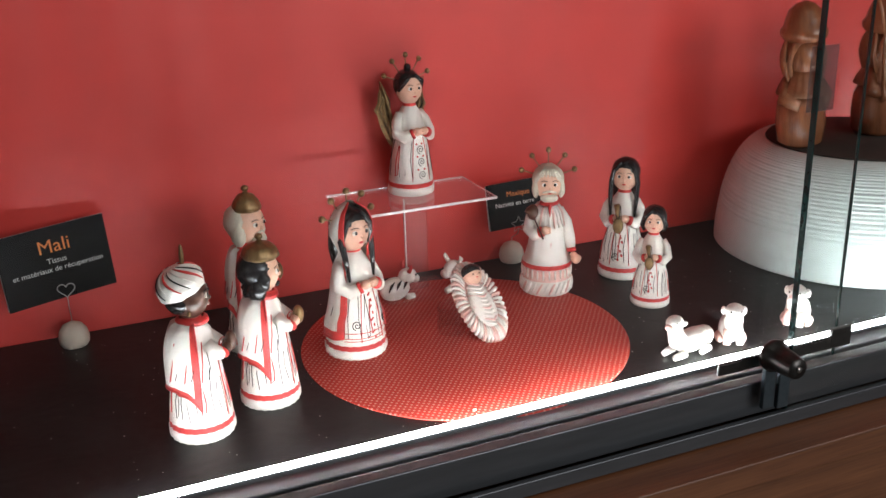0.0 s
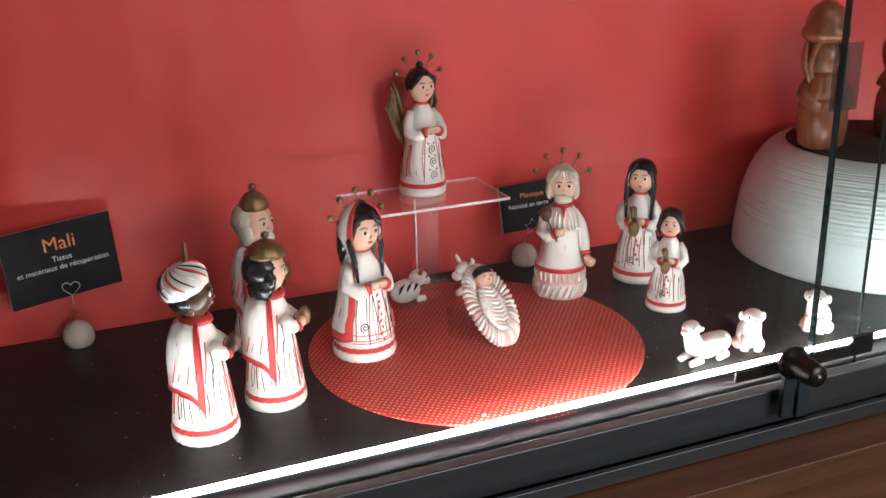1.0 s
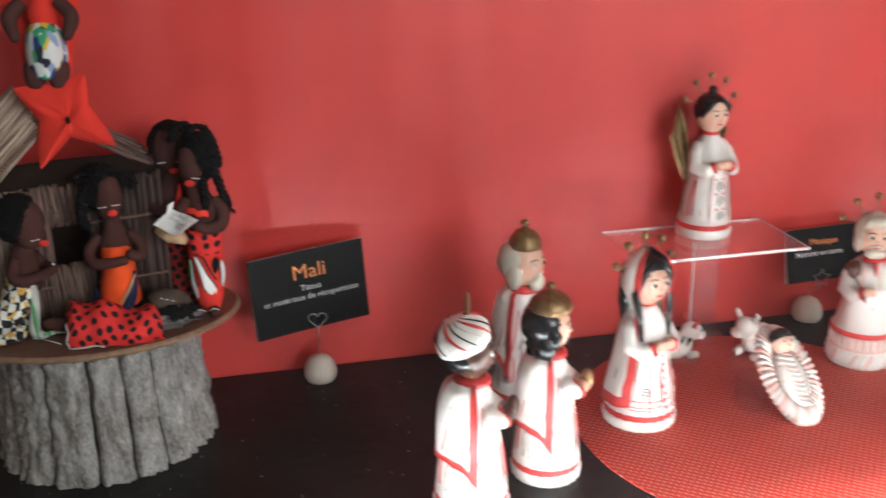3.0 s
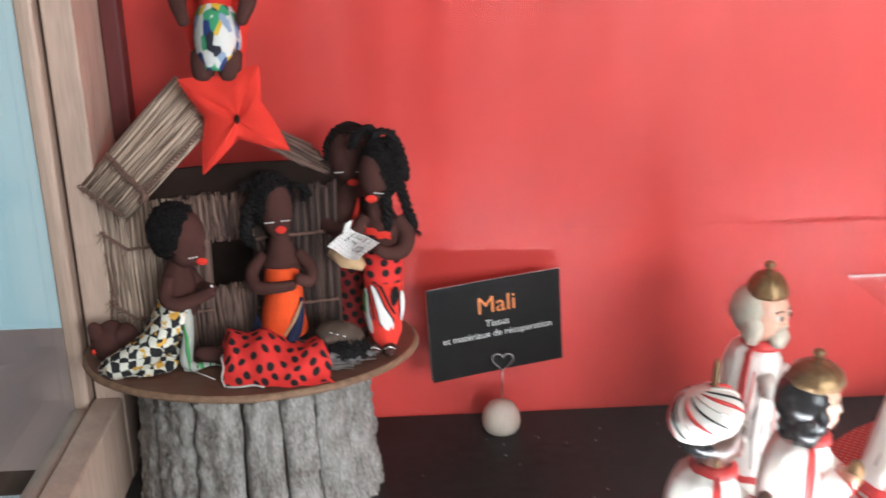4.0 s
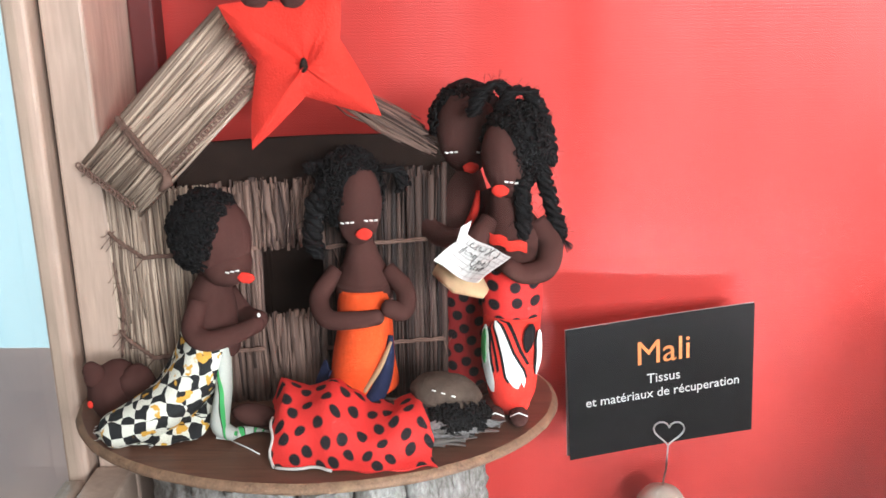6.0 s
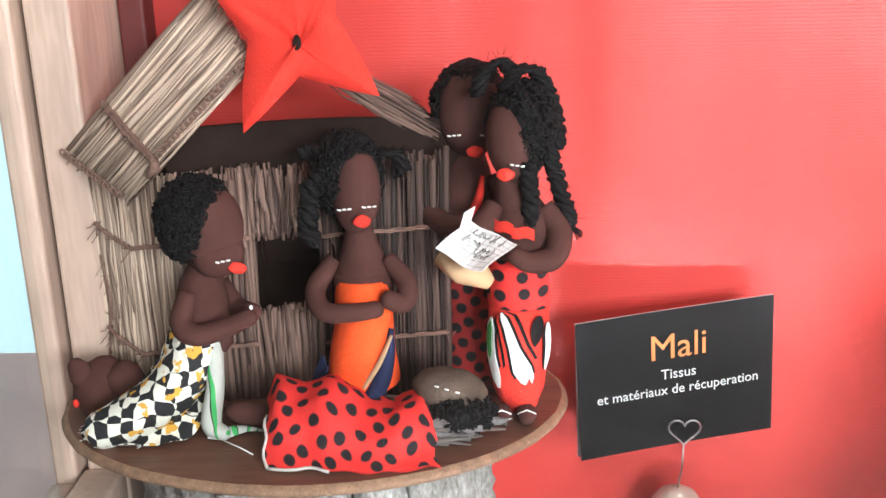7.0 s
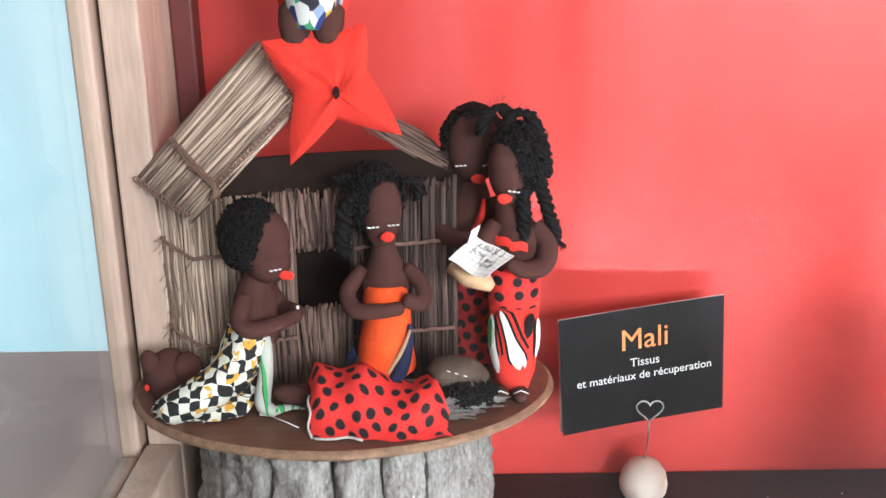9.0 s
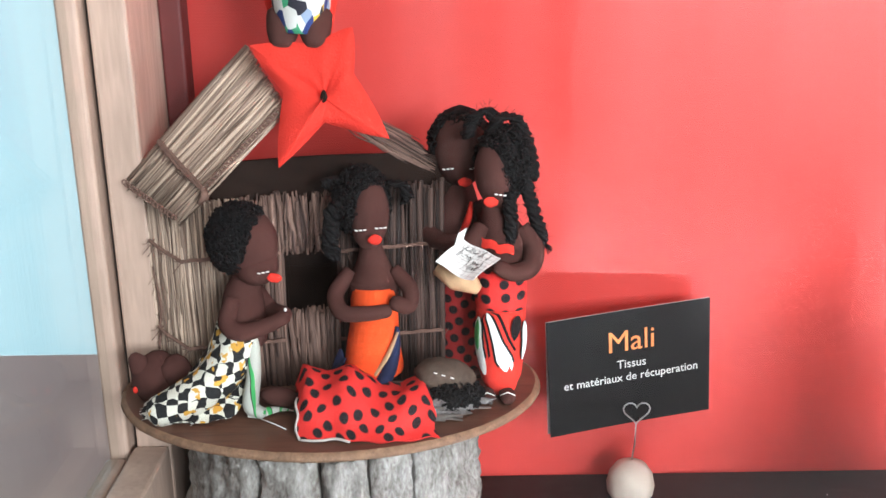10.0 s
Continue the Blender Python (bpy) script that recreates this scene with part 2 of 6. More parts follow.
def patterned(name, base, spots, kind="dots", scale=60.0, edge=0.35, third=None, stretch=(1, 1, 1), rand=0.5, rough=0.85, flat=None, uv=False):
    """Cloth or vinyl with dots, squares or waves in real colours, over a fine weave."""
    m = bpy.data.materials.new(name)
    m.use_nodes = True
    t = m.node_tree
    p = t.nodes["Principled BSDF"]
    p.inputs["Roughness"].default_value = rough
    p.inputs["Specular IOR Level"].default_value = 0.25
    co = t.nodes.new("ShaderNodeTexCoord")
    mp = t.nodes.new("ShaderNodeMapping")
    mp.inputs["Scale"].default_value = stretch
    t.links.new(co.outputs["UV" if uv else "Object"], mp.inputs[0])
    mix = t.nodes.new("ShaderNodeMix")
    mix.data_type = "RGBA"
    mix.inputs[6].default_value, mix.inputs[7].default_value = (*base, 1), (*spots, 1)
    if kind == "dots":
        v = t.nodes.new("ShaderNodeTexVoronoi")
        v.inputs["Scale"].default_value, v.inputs["Randomness"].default_value = scale, rand
        if flat is not None:
            v.voronoi_dimensions = "2D"
            mp.inputs["Rotation"].default_value = flat
        t.links.new(mp.outputs[0], v.inputs["Vector"])
        r = t.nodes.new("ShaderNodeMapRange")
        r.inputs[1].default_value, r.inputs[2].default_value = edge + 0.04, edge - 0.04
        t.links.new(v.outputs["Distance"], r.inputs[0])
        t.links.new(r.outputs[0], mix.inputs[0])
    elif kind == "check":
        v = t.nodes.new("ShaderNodeTexChecker")
        v.inputs["Scale"].default_value = scale
        nz = t.nodes.new("ShaderNodeTexNoise")
        nz.inputs["Scale"].default_value = scale * 0.5
        ad = t.nodes.new("ShaderNodeMixRGB")
        ad.blend_type = "ADD"
        ad.inputs[0].default_value = 0.012
        t.links.new(mp.outputs[0], ad.inputs[1])
        t.links.new(mp.outputs[0], nz.inputs[0])
        t.links.new(nz.outputs["Color"], ad.inputs[2])
        t.links.new(ad.outputs[0], v.inputs[0])
        t.links.new(v.outputs["Fac"], mix.inputs[0])
    else:
        v = t.nodes.new("ShaderNodeTexWave")
        v.bands_direction = "X"
        v.inputs["Scale"].default_value, v.inputs["Distortion"].default_value, v.inputs["Detail Scale"].default_value = scale, 5, 2.0
        t.links.new(mp.outputs[0], v.inputs[0])
        r = t.nodes.new("ShaderNodeMapRange")
        r.inputs[1].default_value, r.inputs[2].default_value = edge - 0.05, edge + 0.05
        t.links.new(v.outputs["Fac"], r.inputs[0])
        t.links.new(r.outputs[0], mix.inputs[0])
    last = mix
    if third:
        n = t.nodes.new("ShaderNodeTexNoise")
        n.inputs["Scale"].default_value = scale * 1.1
        t.links.new(co.outputs["Object"], n.inputs[0])
        r = t.nodes.new("ShaderNodeMapRange")
        r.inputs[1].default_value, r.inputs[2].default_value = 0.60, 0.63
        t.links.new(n.outputs[0], r.inputs[0])
        mix2 = t.nodes.new("ShaderNodeMix")
        mix2.data_type = "RGBA"
        mix2.inputs[7].default_value = (*third, 1)
        t.links.new(mix.outputs[2], mix2.inputs[6])
        t.links.new(r.outputs[0], mix2.inputs[0])
        last = mix2
    t.links.new(last.outputs[2], p.inputs["Base Color"])
    nb = t.nodes.new("ShaderNodeTexNoise")
    nb.inputs["Scale"].default_value = 900
    t.links.new(co.outputs["Object"], nb.inputs[0])
    b = t.nodes.new("ShaderNodeBump")
    b.inputs["Strength"].default_value, b.inputs["Distance"].default_value = 0.4, 0.0008
    t.links.new(nb.outputs[0], b.inputs["Height"])
    t.links.new(b.outputs[0], p.inputs["Normal"])
    return m


def printed(name, scale, twist, bands):
    """Wax-print cloth: wandering bands of several inks, over a fine weave."""
    m = patterned(name, bands[0][1], bands[1][1], "wave", scale, stretch=(1.5, 1.0, 0.42))
    t = m.node_tree
    w = [n for n in t.nodes if n.bl_idname == "ShaderNodeTexWave"][0]
    w.wave_type, w.rings_direction = "RINGS", "Y"
    w.inputs["Distortion"].default_value, w.inputs["Detail Scale"].default_value = twist, 1.6
    r = t.nodes.new("ShaderNodeValToRGB")
    r.color_ramp.interpolation = "CONSTANT"
    while len(r.color_ramp.elements) < len(bands):
        r.color_ramp.elements.new(0.5)
    for e, (at, c) in zip(r.color_ramp.elements, bands):
        e.position, e.color = at, (*c, 1)
    t.links.new(w.outputs["Fac"], r.inputs[0])
    t.links.new(r.outputs[0], t.nodes["Principled BSDF"].inputs["Base Color"])
    return m


def islands(m, low, high):
    """Every loose piece of a joined mesh takes its own shade between two colours."""
    t = m.node_tree
    p = t.nodes["Principled BSDF"]
    g = t.nodes.new("ShaderNodeNewGeometry")
    mx = t.nodes.new("ShaderNodeMix")
    mx.data_type = "RGBA"
    mx.inputs[6].default_value, mx.inputs[7].default_value = (*low, 1), (*high, 1)
    t.links.new(g.outputs["Random Per Island"], mx.inputs[0])
    t.links.new(mx.outputs[2], p.inputs["Base Color"])
    return m


M_PANEL = ribbed("red_ribbed_panel", (0.61, 0.052, 0.042))
M_VINYL = patterned("red_vinyl_weave", (0.52, 0.036, 0.022), (0.70, 0.29, 0.23), scale=190, edge=0.24, rand=0.12, rough=0.55, flat=(0, 0, radians(38)))
M_STRAW = islands(mat("straw", (0.42, 0.28, 0.17), 0.6, var=0.15), (0.16, 0.10, 0.072), (0.64, 0.475, 0.36))
M_STALK = islands(mat("stalks_and_shaded_straw", (0.2, 0.12, 0.08), 0.8, var=0.2), (0.05, 0.026, 0.021), (0.24, 0.142, 0.108))
# darker copy of the stalks: shade on the front wall's right part, as colour
M_STALKD = islands(mat("shaded_stalks", (0.1, 0.06, 0.05), 0.8, var=0.2), (0.02, 0.011, 0.009), (0.11, 0.062, 0.048))
M_ROPE = mat("raffia_cord", (0.20, 0.108, 0.08), 0.8, var=0.2, scale=300)
M_DARKB = mat("dark_board_and_shade", (0.022, 0.012, 0.009), 0.8, var=0.2, scale=30, spec=0.08)
M_BARK = mat("grey_bark", (0.37, 0.355, 0.33), 0.92, var=0.2, scale=75, colour2=(0.065, 0.048, 0.037), stretch=(1, 1, 0.42), bump=1.0, bscale=170)
M_CORE = mat("dark_bark_core", (0.035, 0.024, 0.018), 0.9, var=0.2)
M_DISC = mat("stained_wood", (0.17, 0.075, 0.045), 0.5, var=0.2, scale=16, colour2=(0.085, 0.034, 0.022), stretch=(0.3, 4, 1), bump=0.12)
M_DISCE = mat("raw_wood_edge", (0.24, 0.135, 0.078), 0.8, var=0.25, scale=140, bump=0.6, bscale=240)
M_FELT = mat("brown_felt", (0.078, 0.032, 0.027), 0.95, var=0.12, scale=90, bump=0.22, bscale=1500, spec=0.08)
M_HAIR = mat("black_wool", (0.008, 0.007, 0.0075), 0.7, var=0.25, scale=400, spec=0.12)
M_REDFELT = mat("red_felt", (0.74, 0.045, 0.03), 0.95, var=0.06, scale=50, bump=0.4, bscale=800, spec=0.1)
M_ORANGEC = mat("orange_cloth", (0.80, 0.088, 0.02), 0.9, var=0.1, scale=60, bump=0.3, bscale=700, spec=0.1)
M_BLUEC = mat("navy_cloth", (0.022, 0.028, 0.07), 0.9, var=0.2, scale=60, spec=0.1)
M_DOTS = patterned("red_cloth_black_dots", (0.72, 0.035, 0.03), (0.015, 0.012, 0.014), scale=110, edge=0.295, rand=0.3, flat=(0, 0, 0.4), uv=True)
M_DOTSV = patterned("red_cloth_dots_upright", (0.72, 0.035, 0.03), (0.015, 0.012, 0.014), scale=105, edge=0.3, rand=0.4, flat=(radians(90), 0, 0))
M_CHECK = patterned("white_black_print", (0.015, 0.015, 0.016), (0.70, 0.68, 0.58), "check", 135, third=(0.62, 0.33, 0.05))
M_CHECKR = patterned("red_black_check", (0.30, 0.020, 0.019), (0.012, 0.010, 0.011), scale=125, edge=0.34, rand=0.12, flat=(radians(90), 0, 0.5))
M_GREENC = printed("green_white_print", 17, 6, [(0, (0.45, 0.46, 0.41)), (0.36, (0.02, 0.02, 0.02)), (0.46, (0.05, 0.33, 0.09)), (0.76, (0.42, 0.43, 0.38))])
M_GREENP = mat("green_print", (0.05, 0.36, 0.09), 0.9, var=0.1, scale=90)


def patchwork(name, scale, inks):
    """Scraps of cloth in several inks, every scrap one colour."""
    m = patterned(name, inks[0], inks[1], "dots", scale, stretch=(1.0, 1.0, 0.6), rand=1.0)
    t = m.node_tree
    v = [n for n in t.nodes if n.bl_idname == "ShaderNodeTexVoronoi"][0]
    sep = t.nodes.new("ShaderNodeSeparateColor")
    r = t.nodes.new("ShaderNodeValToRGB")
    r.color_ramp.interpolation = "CONSTANT"
    while len(r.color_ramp.elements) < len(inks):
        r.color_ramp.elements.new(0.5)
    for k, (e, c) in enumerate(zip(r.color_ramp.elements, inks)):
        e.position, e.color = k / len(inks), (*c, 1)
    t.links.new(v.outputs["Color"], sep.inputs[0])
    t.links.new(sep.outputs[0], r.inputs[0])
    t.links.new(r.outputs[0], t.nodes["Principled BSDF"].inputs["Base Color"])
    return m


M_PATCH = patchwork("bright_patchwork", 185, [(0.66, 0.66, 0.62), (0.02, 0.04, 0.16), (0.05, 0.30, 0.14), (0.62, 0.62, 0.58), (0.02, 0.02, 0.03), (0.62, 0.40, 0.04), (0.25, 0.33, 0.45)])
M_ACSTEM = glass("brushed_acrylic", (0.95, 0.94, 0.94), 1.49, 0.45)
M_SACK = mat("grey_brown_sackcloth", (0.105, 0.075, 0.058), 0.95, var=0.2, scale=120, bump=0.35, bscale=900, spec=0.08)
M_RAG = mat("grey_rag", (0.19, 0.172, 0.168), 0.9, var=0.2, scale=90, bump=0.3, bscale=800, spec=0.1)
M_LINING = mat("white_lining", (0.62, 0.57, 0.52), 0.9, var=0.1, scale=120)
M_KRAFT = mat("tan_paper", (0.52, 0.33, 0.18), 0.8, var=0.1)
M_THREAD = mat("white_thread", (0.85, 0.84, 0.8), 0.7, var=0.03)
M_TWIG = islands(mat("grey_twigs", (0.3, 0.26, 0.22), 0.85, var=0.2), (0.04, 0.030, 0.026), (0.17, 0.145, 0.13))
M_STICK = mat("frosted_sticker", (0.20, 0.155, 0.15), 0.5, var=0.05)
M_FROST = glass("frosted_film", (0.62, 0.58, 0.58), 1.5, 0.5)
M_LOCK = mat("black_lock_metal", (0.055, 0.05, 0.047), 0.35, 0.85, var=0.15, scale=120)
M_BRACK = mat("blue_grey_steel", (0.10, 0.13, 0.15), 0.3, 0.8, var=0.1)
M_SKYB = glow("daylight_backdrop", (0.58, 0.88, 1.0), 0.34)
M_SKYG = glow("glowing_ground", (1.0, 0.66, 0.64), 0.085)
M_MAROON = mat("maroon_and_shade", (0.13, 0.018, 0.016), 0.6, var=0.1, scale=10)
M_PINKW = mat("dusky_pink_paint", (0.42, 0.27, 0.25), 0.8, var=0.06, scale=4)

# ---------- the room round the showcase ----------
structure("floor", Build().box((-4.2, -4.2, -0.1), (4.2, 1.2, 0)), [M_FLOOR], "tiled floor of the exhibition room")
structure("ceiling", Build().box((-4.2, -4.2, 2.7), (4.2, 1.2, 2.8)), [M_ROOMW], "plain pale ceiling of the room")
b = Build().box((-0.8, 1.1, 0), (4.1, 1.2, 2.7)).box((-4.1, 1.1, 0), (-0.8, 1.2, 0.05)).box((-4.1, 1.1, 2.6), (-0.8, 1.2, 2.7)).box((-4.1, 1.1, 0.05), (-3.0, 1.2, 2.6))
structure("wall_north", b, [M_PINKW], "dusky pink room wall with a wide window opening")
structure("wall_east", Build().box((4.1, -4.1, 0), (4.2, 1.1, 2.7)), [M_ROOMW], "pale painted side wall of the room")
structure("wall_west", Build().box((-4.2, -4.1, 0), (-4.1, 1.1, 2.7)), [M_ROOMW], "pale painted side wall of the room")
# wall out of view; its opening is assumed, to go with the back fill lamp
b = Build().box((-4.2, -4.2, 0), (-0.3, -4.1, 2.7)).box((3.0, -4.2, 0), (4.2, -4.1, 2.7)).box((-0.3, -4.2, 0), (3.0, -4.1, 1.5)).box((-0.3, -4.2, 2.65), (3.0, -4.1, 2.7))
structure("wall_south", b, [M_ROOMW], "unseen painted wall with an added high wide opening")
structure("backdrop", Build().box((-3.6, 1.6, 0.32), (-0.3, 1.62, 3.0)), [M_SKYB], "pale blue daylight outside the window")
# ground glows by itself in place of daylight falling on it
structure("backdrop_ground", Build().box((-3.6, 1.6, -0.1), (-0.3, 1.62, 0.319)), [M_SKYG], "glowing pinkish backdrop for daylit ground outside the window")
win = structure("window_1", None, [], "plain window in the pink room wall")
part("pane", Build().box((-3.0, 1.15, 0.09), (-0.8, 1.156, 2.6)), [M_GLASS], win)
part("window_frame", Build().box((-3.0, 1.12, 0.051), (-0.8, 1.18, 0.09), bevel=0.004), [M_PAPER], win)

# ---------- the showcase ----------
XL, XR = -0.725, 1.7
structure("showcase_back_panel", Build().box((XL, 0, Z - 0.05), (XR, 0.02, 2.2)), [M_PANEL], "red ribbed plastic back panel of the showcase")
structure("showcase_side_panel", Build().box((XR, -0.5, Z - 0.05), (XR + 0.02, 0.02, 2.2)), [M_PANEL], "red side panel closing the showcase")
structure("showcase_shelf", Build().box((XL, -0.4060, Z - 0.03), (XR, -0.002, Z)), [M_SHELF], "black matt display shelf with dust and scratches")
structure("showcase_top", Build().box((XL, -0.5, 2.2), (XR, 0.02, 2.25)), [M_WOODF], "wooden top board of the showcase")
led = structure("led_strip", Build().box((-0.40, -0.4050, Z + 0.0008), (XR, -0.3970, Z + 0.0058), bevel=0.0018), [M_LED], "glowing white led strip along the shelf front")
rail = structure("sliding_rail", None, [], "dark aluminium double sliding rail")
# lip is added to block the strip's light from the profile beside it
part("light_lip", Build().box((XL, -0.4090, Z - 0.03), (XR, -0.4063, Z + 0.0042), bevel=0.0008), [M_ALUL], rail, "thin grey lip added to hold back the light")
part("inner_profile", Build().box((XL, -0.4310, Z - 0.03), (XR, -0.4093, Z + 0.001), bevel=0.0012), [M_ALUL], rail, "grey aluminium profile beside the light")
part("groove", Build().box((XL, -0.4423, Z - 0.04), (XR, -0.4313, Z - 0.014)), [M_ALU], rail)
part("outer_profile", Build().box((XL, -0.4575, Z - 0.034), (XR, -0.4426, Z + 0.004), bevel=0.0012), [M_ALU], rail)
part("outer_groove", Build().box((XL, -0.4660, Z - 0.046), (XR, -0.4578, Z - 0.036)), [M_ALU], rail)
part("outer_lip", Build().box((XL, -0.4720, Z - 0.046), (XR, -0.4663, Z - 0.030), bevel=0.001), [M_ALU], rail)
base = structure("showcase_base", None, [], "brown wooden base cabinet of the showcase")
part("top_board", Build().box((XL - 0.03, -0.515, Z - 0.075), (XR, 0.02, Z - 0.0475), bevel=0.0015), [M_WOODF], base)
part("front_board", Build().box((XL - 0.02, -0.50, 0.0), (XR, 0.0, Z - 0.0755), bevel=0.003), [M_WOODF], base)

# left glazed end of the showcase: two beech bars with a groove between, standing on two sills
end = structure("glazed_end_frame", None, [], "beech end frame of the showcase with a glass pane")
part("post", Build().box((-0.6908, -0.088, Z), (-0.6683, -0.004, 2.2), bevel=0.002), [M_POST], end)
part("outer_post", Build().box((-0.7075, -0.094, Z), (-0.6945, -0.004, 2.2), bevel=0.002), [M_POST], end)
part("groove", Build().box((-0.6943, -0.079, Z), (-0.6910, -0.004, 2.2)), [M_CORE], end)
part("sill", Build().box((-0.6920, -0.394, Z), (-0.6690, -0.0885, 0.9770), bevel=0.002), [M_POST], end)
part("outer_sill", Build().box((-0.7090, -0.394, Z), (-0.6958, -0.0945, 0.9715), bevel=0.002), [M_POST], end)
part("sill_groove", Build().box((-0.6956, -0.394, Z), (-0.6922, -0.0885, 0.967)), [M_CORE], end)
part("pane", Build().box((-0.7045, -0.394, 0.9720), (-0.7005, -0.0945, 2.2)), [M_GLASS], end).visible_shadow = False


def pane(name, lo, hi, label):
    """A sheet of glass with dark green edges."""
    ob = structure(name, None, [], label)
    part("pane", Build().box(lo, hi), [M_GLASS], ob).visible_shadow = False
    for x in (lo[0], hi[0]):
        s = -1 if x == lo[0] else 1
        a, c = sorted((x + s * 0.0003, x + s * 0.0018))
        part("edge", Build().box((a, lo[1], lo[2]), (c, hi[1], hi[2])), [M_GEDGE], ob, "dark green polished glass edge")
    return ob


# strip's dark maroon also takes in the shadow band beside the post
structure("corner_strip", Build().box((-0.6680, -0.022, Z), (-0.6530, -0.0025, 2.2), bevel=0.002), [M_MAROON], "maroon corner strip by the post, its dark colour partly shadow")
pane("sliding_glass_rear", (XL, -0.4385, Z - 0.012), (0.4025, -0.4355, 2.19), "clear sliding glass pane of the showcase")
pane("sliding_glass_front", (0.3190, -0.4657, Z - 0.034), (XR, -0.4587, 2.19), "clear front sliding glass pane with dark green edge")
thing("glass_sticker", Build().box((0.3110, -0.4585, 1.181), (0.3440, -0.4580, 1.243)), [M_FROST], "small frosted grey sticker on the glass pane", "sticker")

# ratchet lock on the glass
lock = thing("showcase_lock", None, [], "black metal ratchet lock clamped on sliding glass", "lock")
ROTF = pose(0, 0, 0, 90, 0, 0)
part("barrel", Build().lathe([(0.0165, 0), (0.017, 0.002), (0.017, 0.006), (0.0135, 0.008), (0.013, 0.022), (0.0112, 0.036), (0.0102, 0.038)], 32), [M_LOCK], lock, m=pose(0.2890, -0.4685, 0.939) @ ROTF)
part("key_slot", Build().lathe([(0.003, 0), (0.003, 0.0015)], 12), [M_WIRE], lock, m=pose(0.2890, -0.5067, 0.939) @ ROTF)
b = Build().box((0.2330, -0.4580, 0.9215), (0.4025, -0.4550, 0.9335), bevel=0.0006)
for i in range(26):
    b.box((0.2615 + i * 0.0051, -0.4583, 0.9332), (0.2643 + i * 0.0051, -0.4547, 0.9355))
part("ratchet_bar", b, [M_LOCK], lock, "toothed black steel bar")
part("hook", Build().box((0.2800, -0.4725, 0.880), (0.2940, -0.4667, 0.925), bevel=0.001).box((0.2990, -0.4725, 0.876), (0.3130, -0.4667, 0.925), bevel=0.001), [M_BRACK], lock, "blue-grey steel clamp")
part("end_block", Build().box((0.3770, -0.4587, 0.922), (0.4040, -0.4540, 0.944), bevel=0.001), [M_LOCK], lock)

# ---------- the painted clay figures ----------
thing("placemat", Build().lathe([(0.186, 0), (0.187, 0.0008), (0.187, 0.0014), (0.186, 0.0022)], 128), [M_VINYL], "round red woven vinyl placemat on the black shelf", "placemat", pose(0.0597, -0.2242, Z))
CLAY = [M_WHITE, M_PRED, M_BLACK, M_SKIN, M_GOLD, M_GREYH, M_PINK, M_BROWNSKIN]
WH, RD, BK, SK, GO, GR, PK, BR = range(8)
PROF = [(1.0, 0), (1.03, 0.004), (1.03, 0.010), (1.0, 0.0105), (0.995, 0.0165), (0.975, 0.017), (0.95, 0.028), (0.88, 0.045), (0.79, 0.062), (0.69, 0.08), (0.61, 0.094), (0.54, 0.104), (0.38, 0.112), (0.29, 0.118)]


def robe_r(z, R):
    for (r0, z0), (r1, z1) in zip(PROF, PROF[1:]):
        if z0 <= z <= z1:
            return R * (r0 + (r1 - r0) * (z - z0) / (z1 - z0))
    return R * 0.29


def stroke(b, pts, R, mi, w=0.0005, lift=0.0003):
    """A painted line on the robe: pts are (degrees from the front, height)."""
    out = []
    for a, z in pts:
        r = robe_r(z, R) + lift
        out.append((r * math.sin(radians(a)), -r * math.cos(radians(a)), z))
    b.tube(out, w, mi, 5)


def spiral(b, a, z, size, R, mi, turns=1.7):
    pts = []
    for k in range(22):
        q = k / 21
        rr = size * (0.12 + 0.88 * q)
        pts.append((a + math.degrees(rr * math.cos(q * turns * 6.283) / robe_r(z, R)), z + rr * math.sin(q * turns * 6.283)))
    stroke(b, pts, R, mi, 0.00055)


def face(b, skin=SK, y=0.0):
    b.ball((0, y, 0.1405), (0.0205, 0.0195, 0.0235), skin, seg=24, rings=16)
    for s in (-1, 1):
        b.ball((s * 0.0078, y - 0.0172, 0.1425), (0.0038, 0.0018, 0.0028), WH, seg=10, rings=6)
        b.ball((s * 0.0074, y - 0.0186, 0.1425), (0.0021, 0.0012, 0.0022), BK, seg=10, rings=6)
        b.tube([(s * 0.0035, y - 0.0189, 0.1475), (s * 0.008, y - 0.0178, 0.1486), (s * 0.012, y - 0.0155, 0.1470)], 0.0005, BK, 5)
    b.ball((0, y - 0.0195, 0.1372), (0.0018, 0.002, 0.0024), skin, seg=8, rings=6)
    b.ball((0, y - 0.0178, 0.1305), (0.0034, 0.0016, 0.0013), RD if skin != BR else PK, seg=10, rings=6)


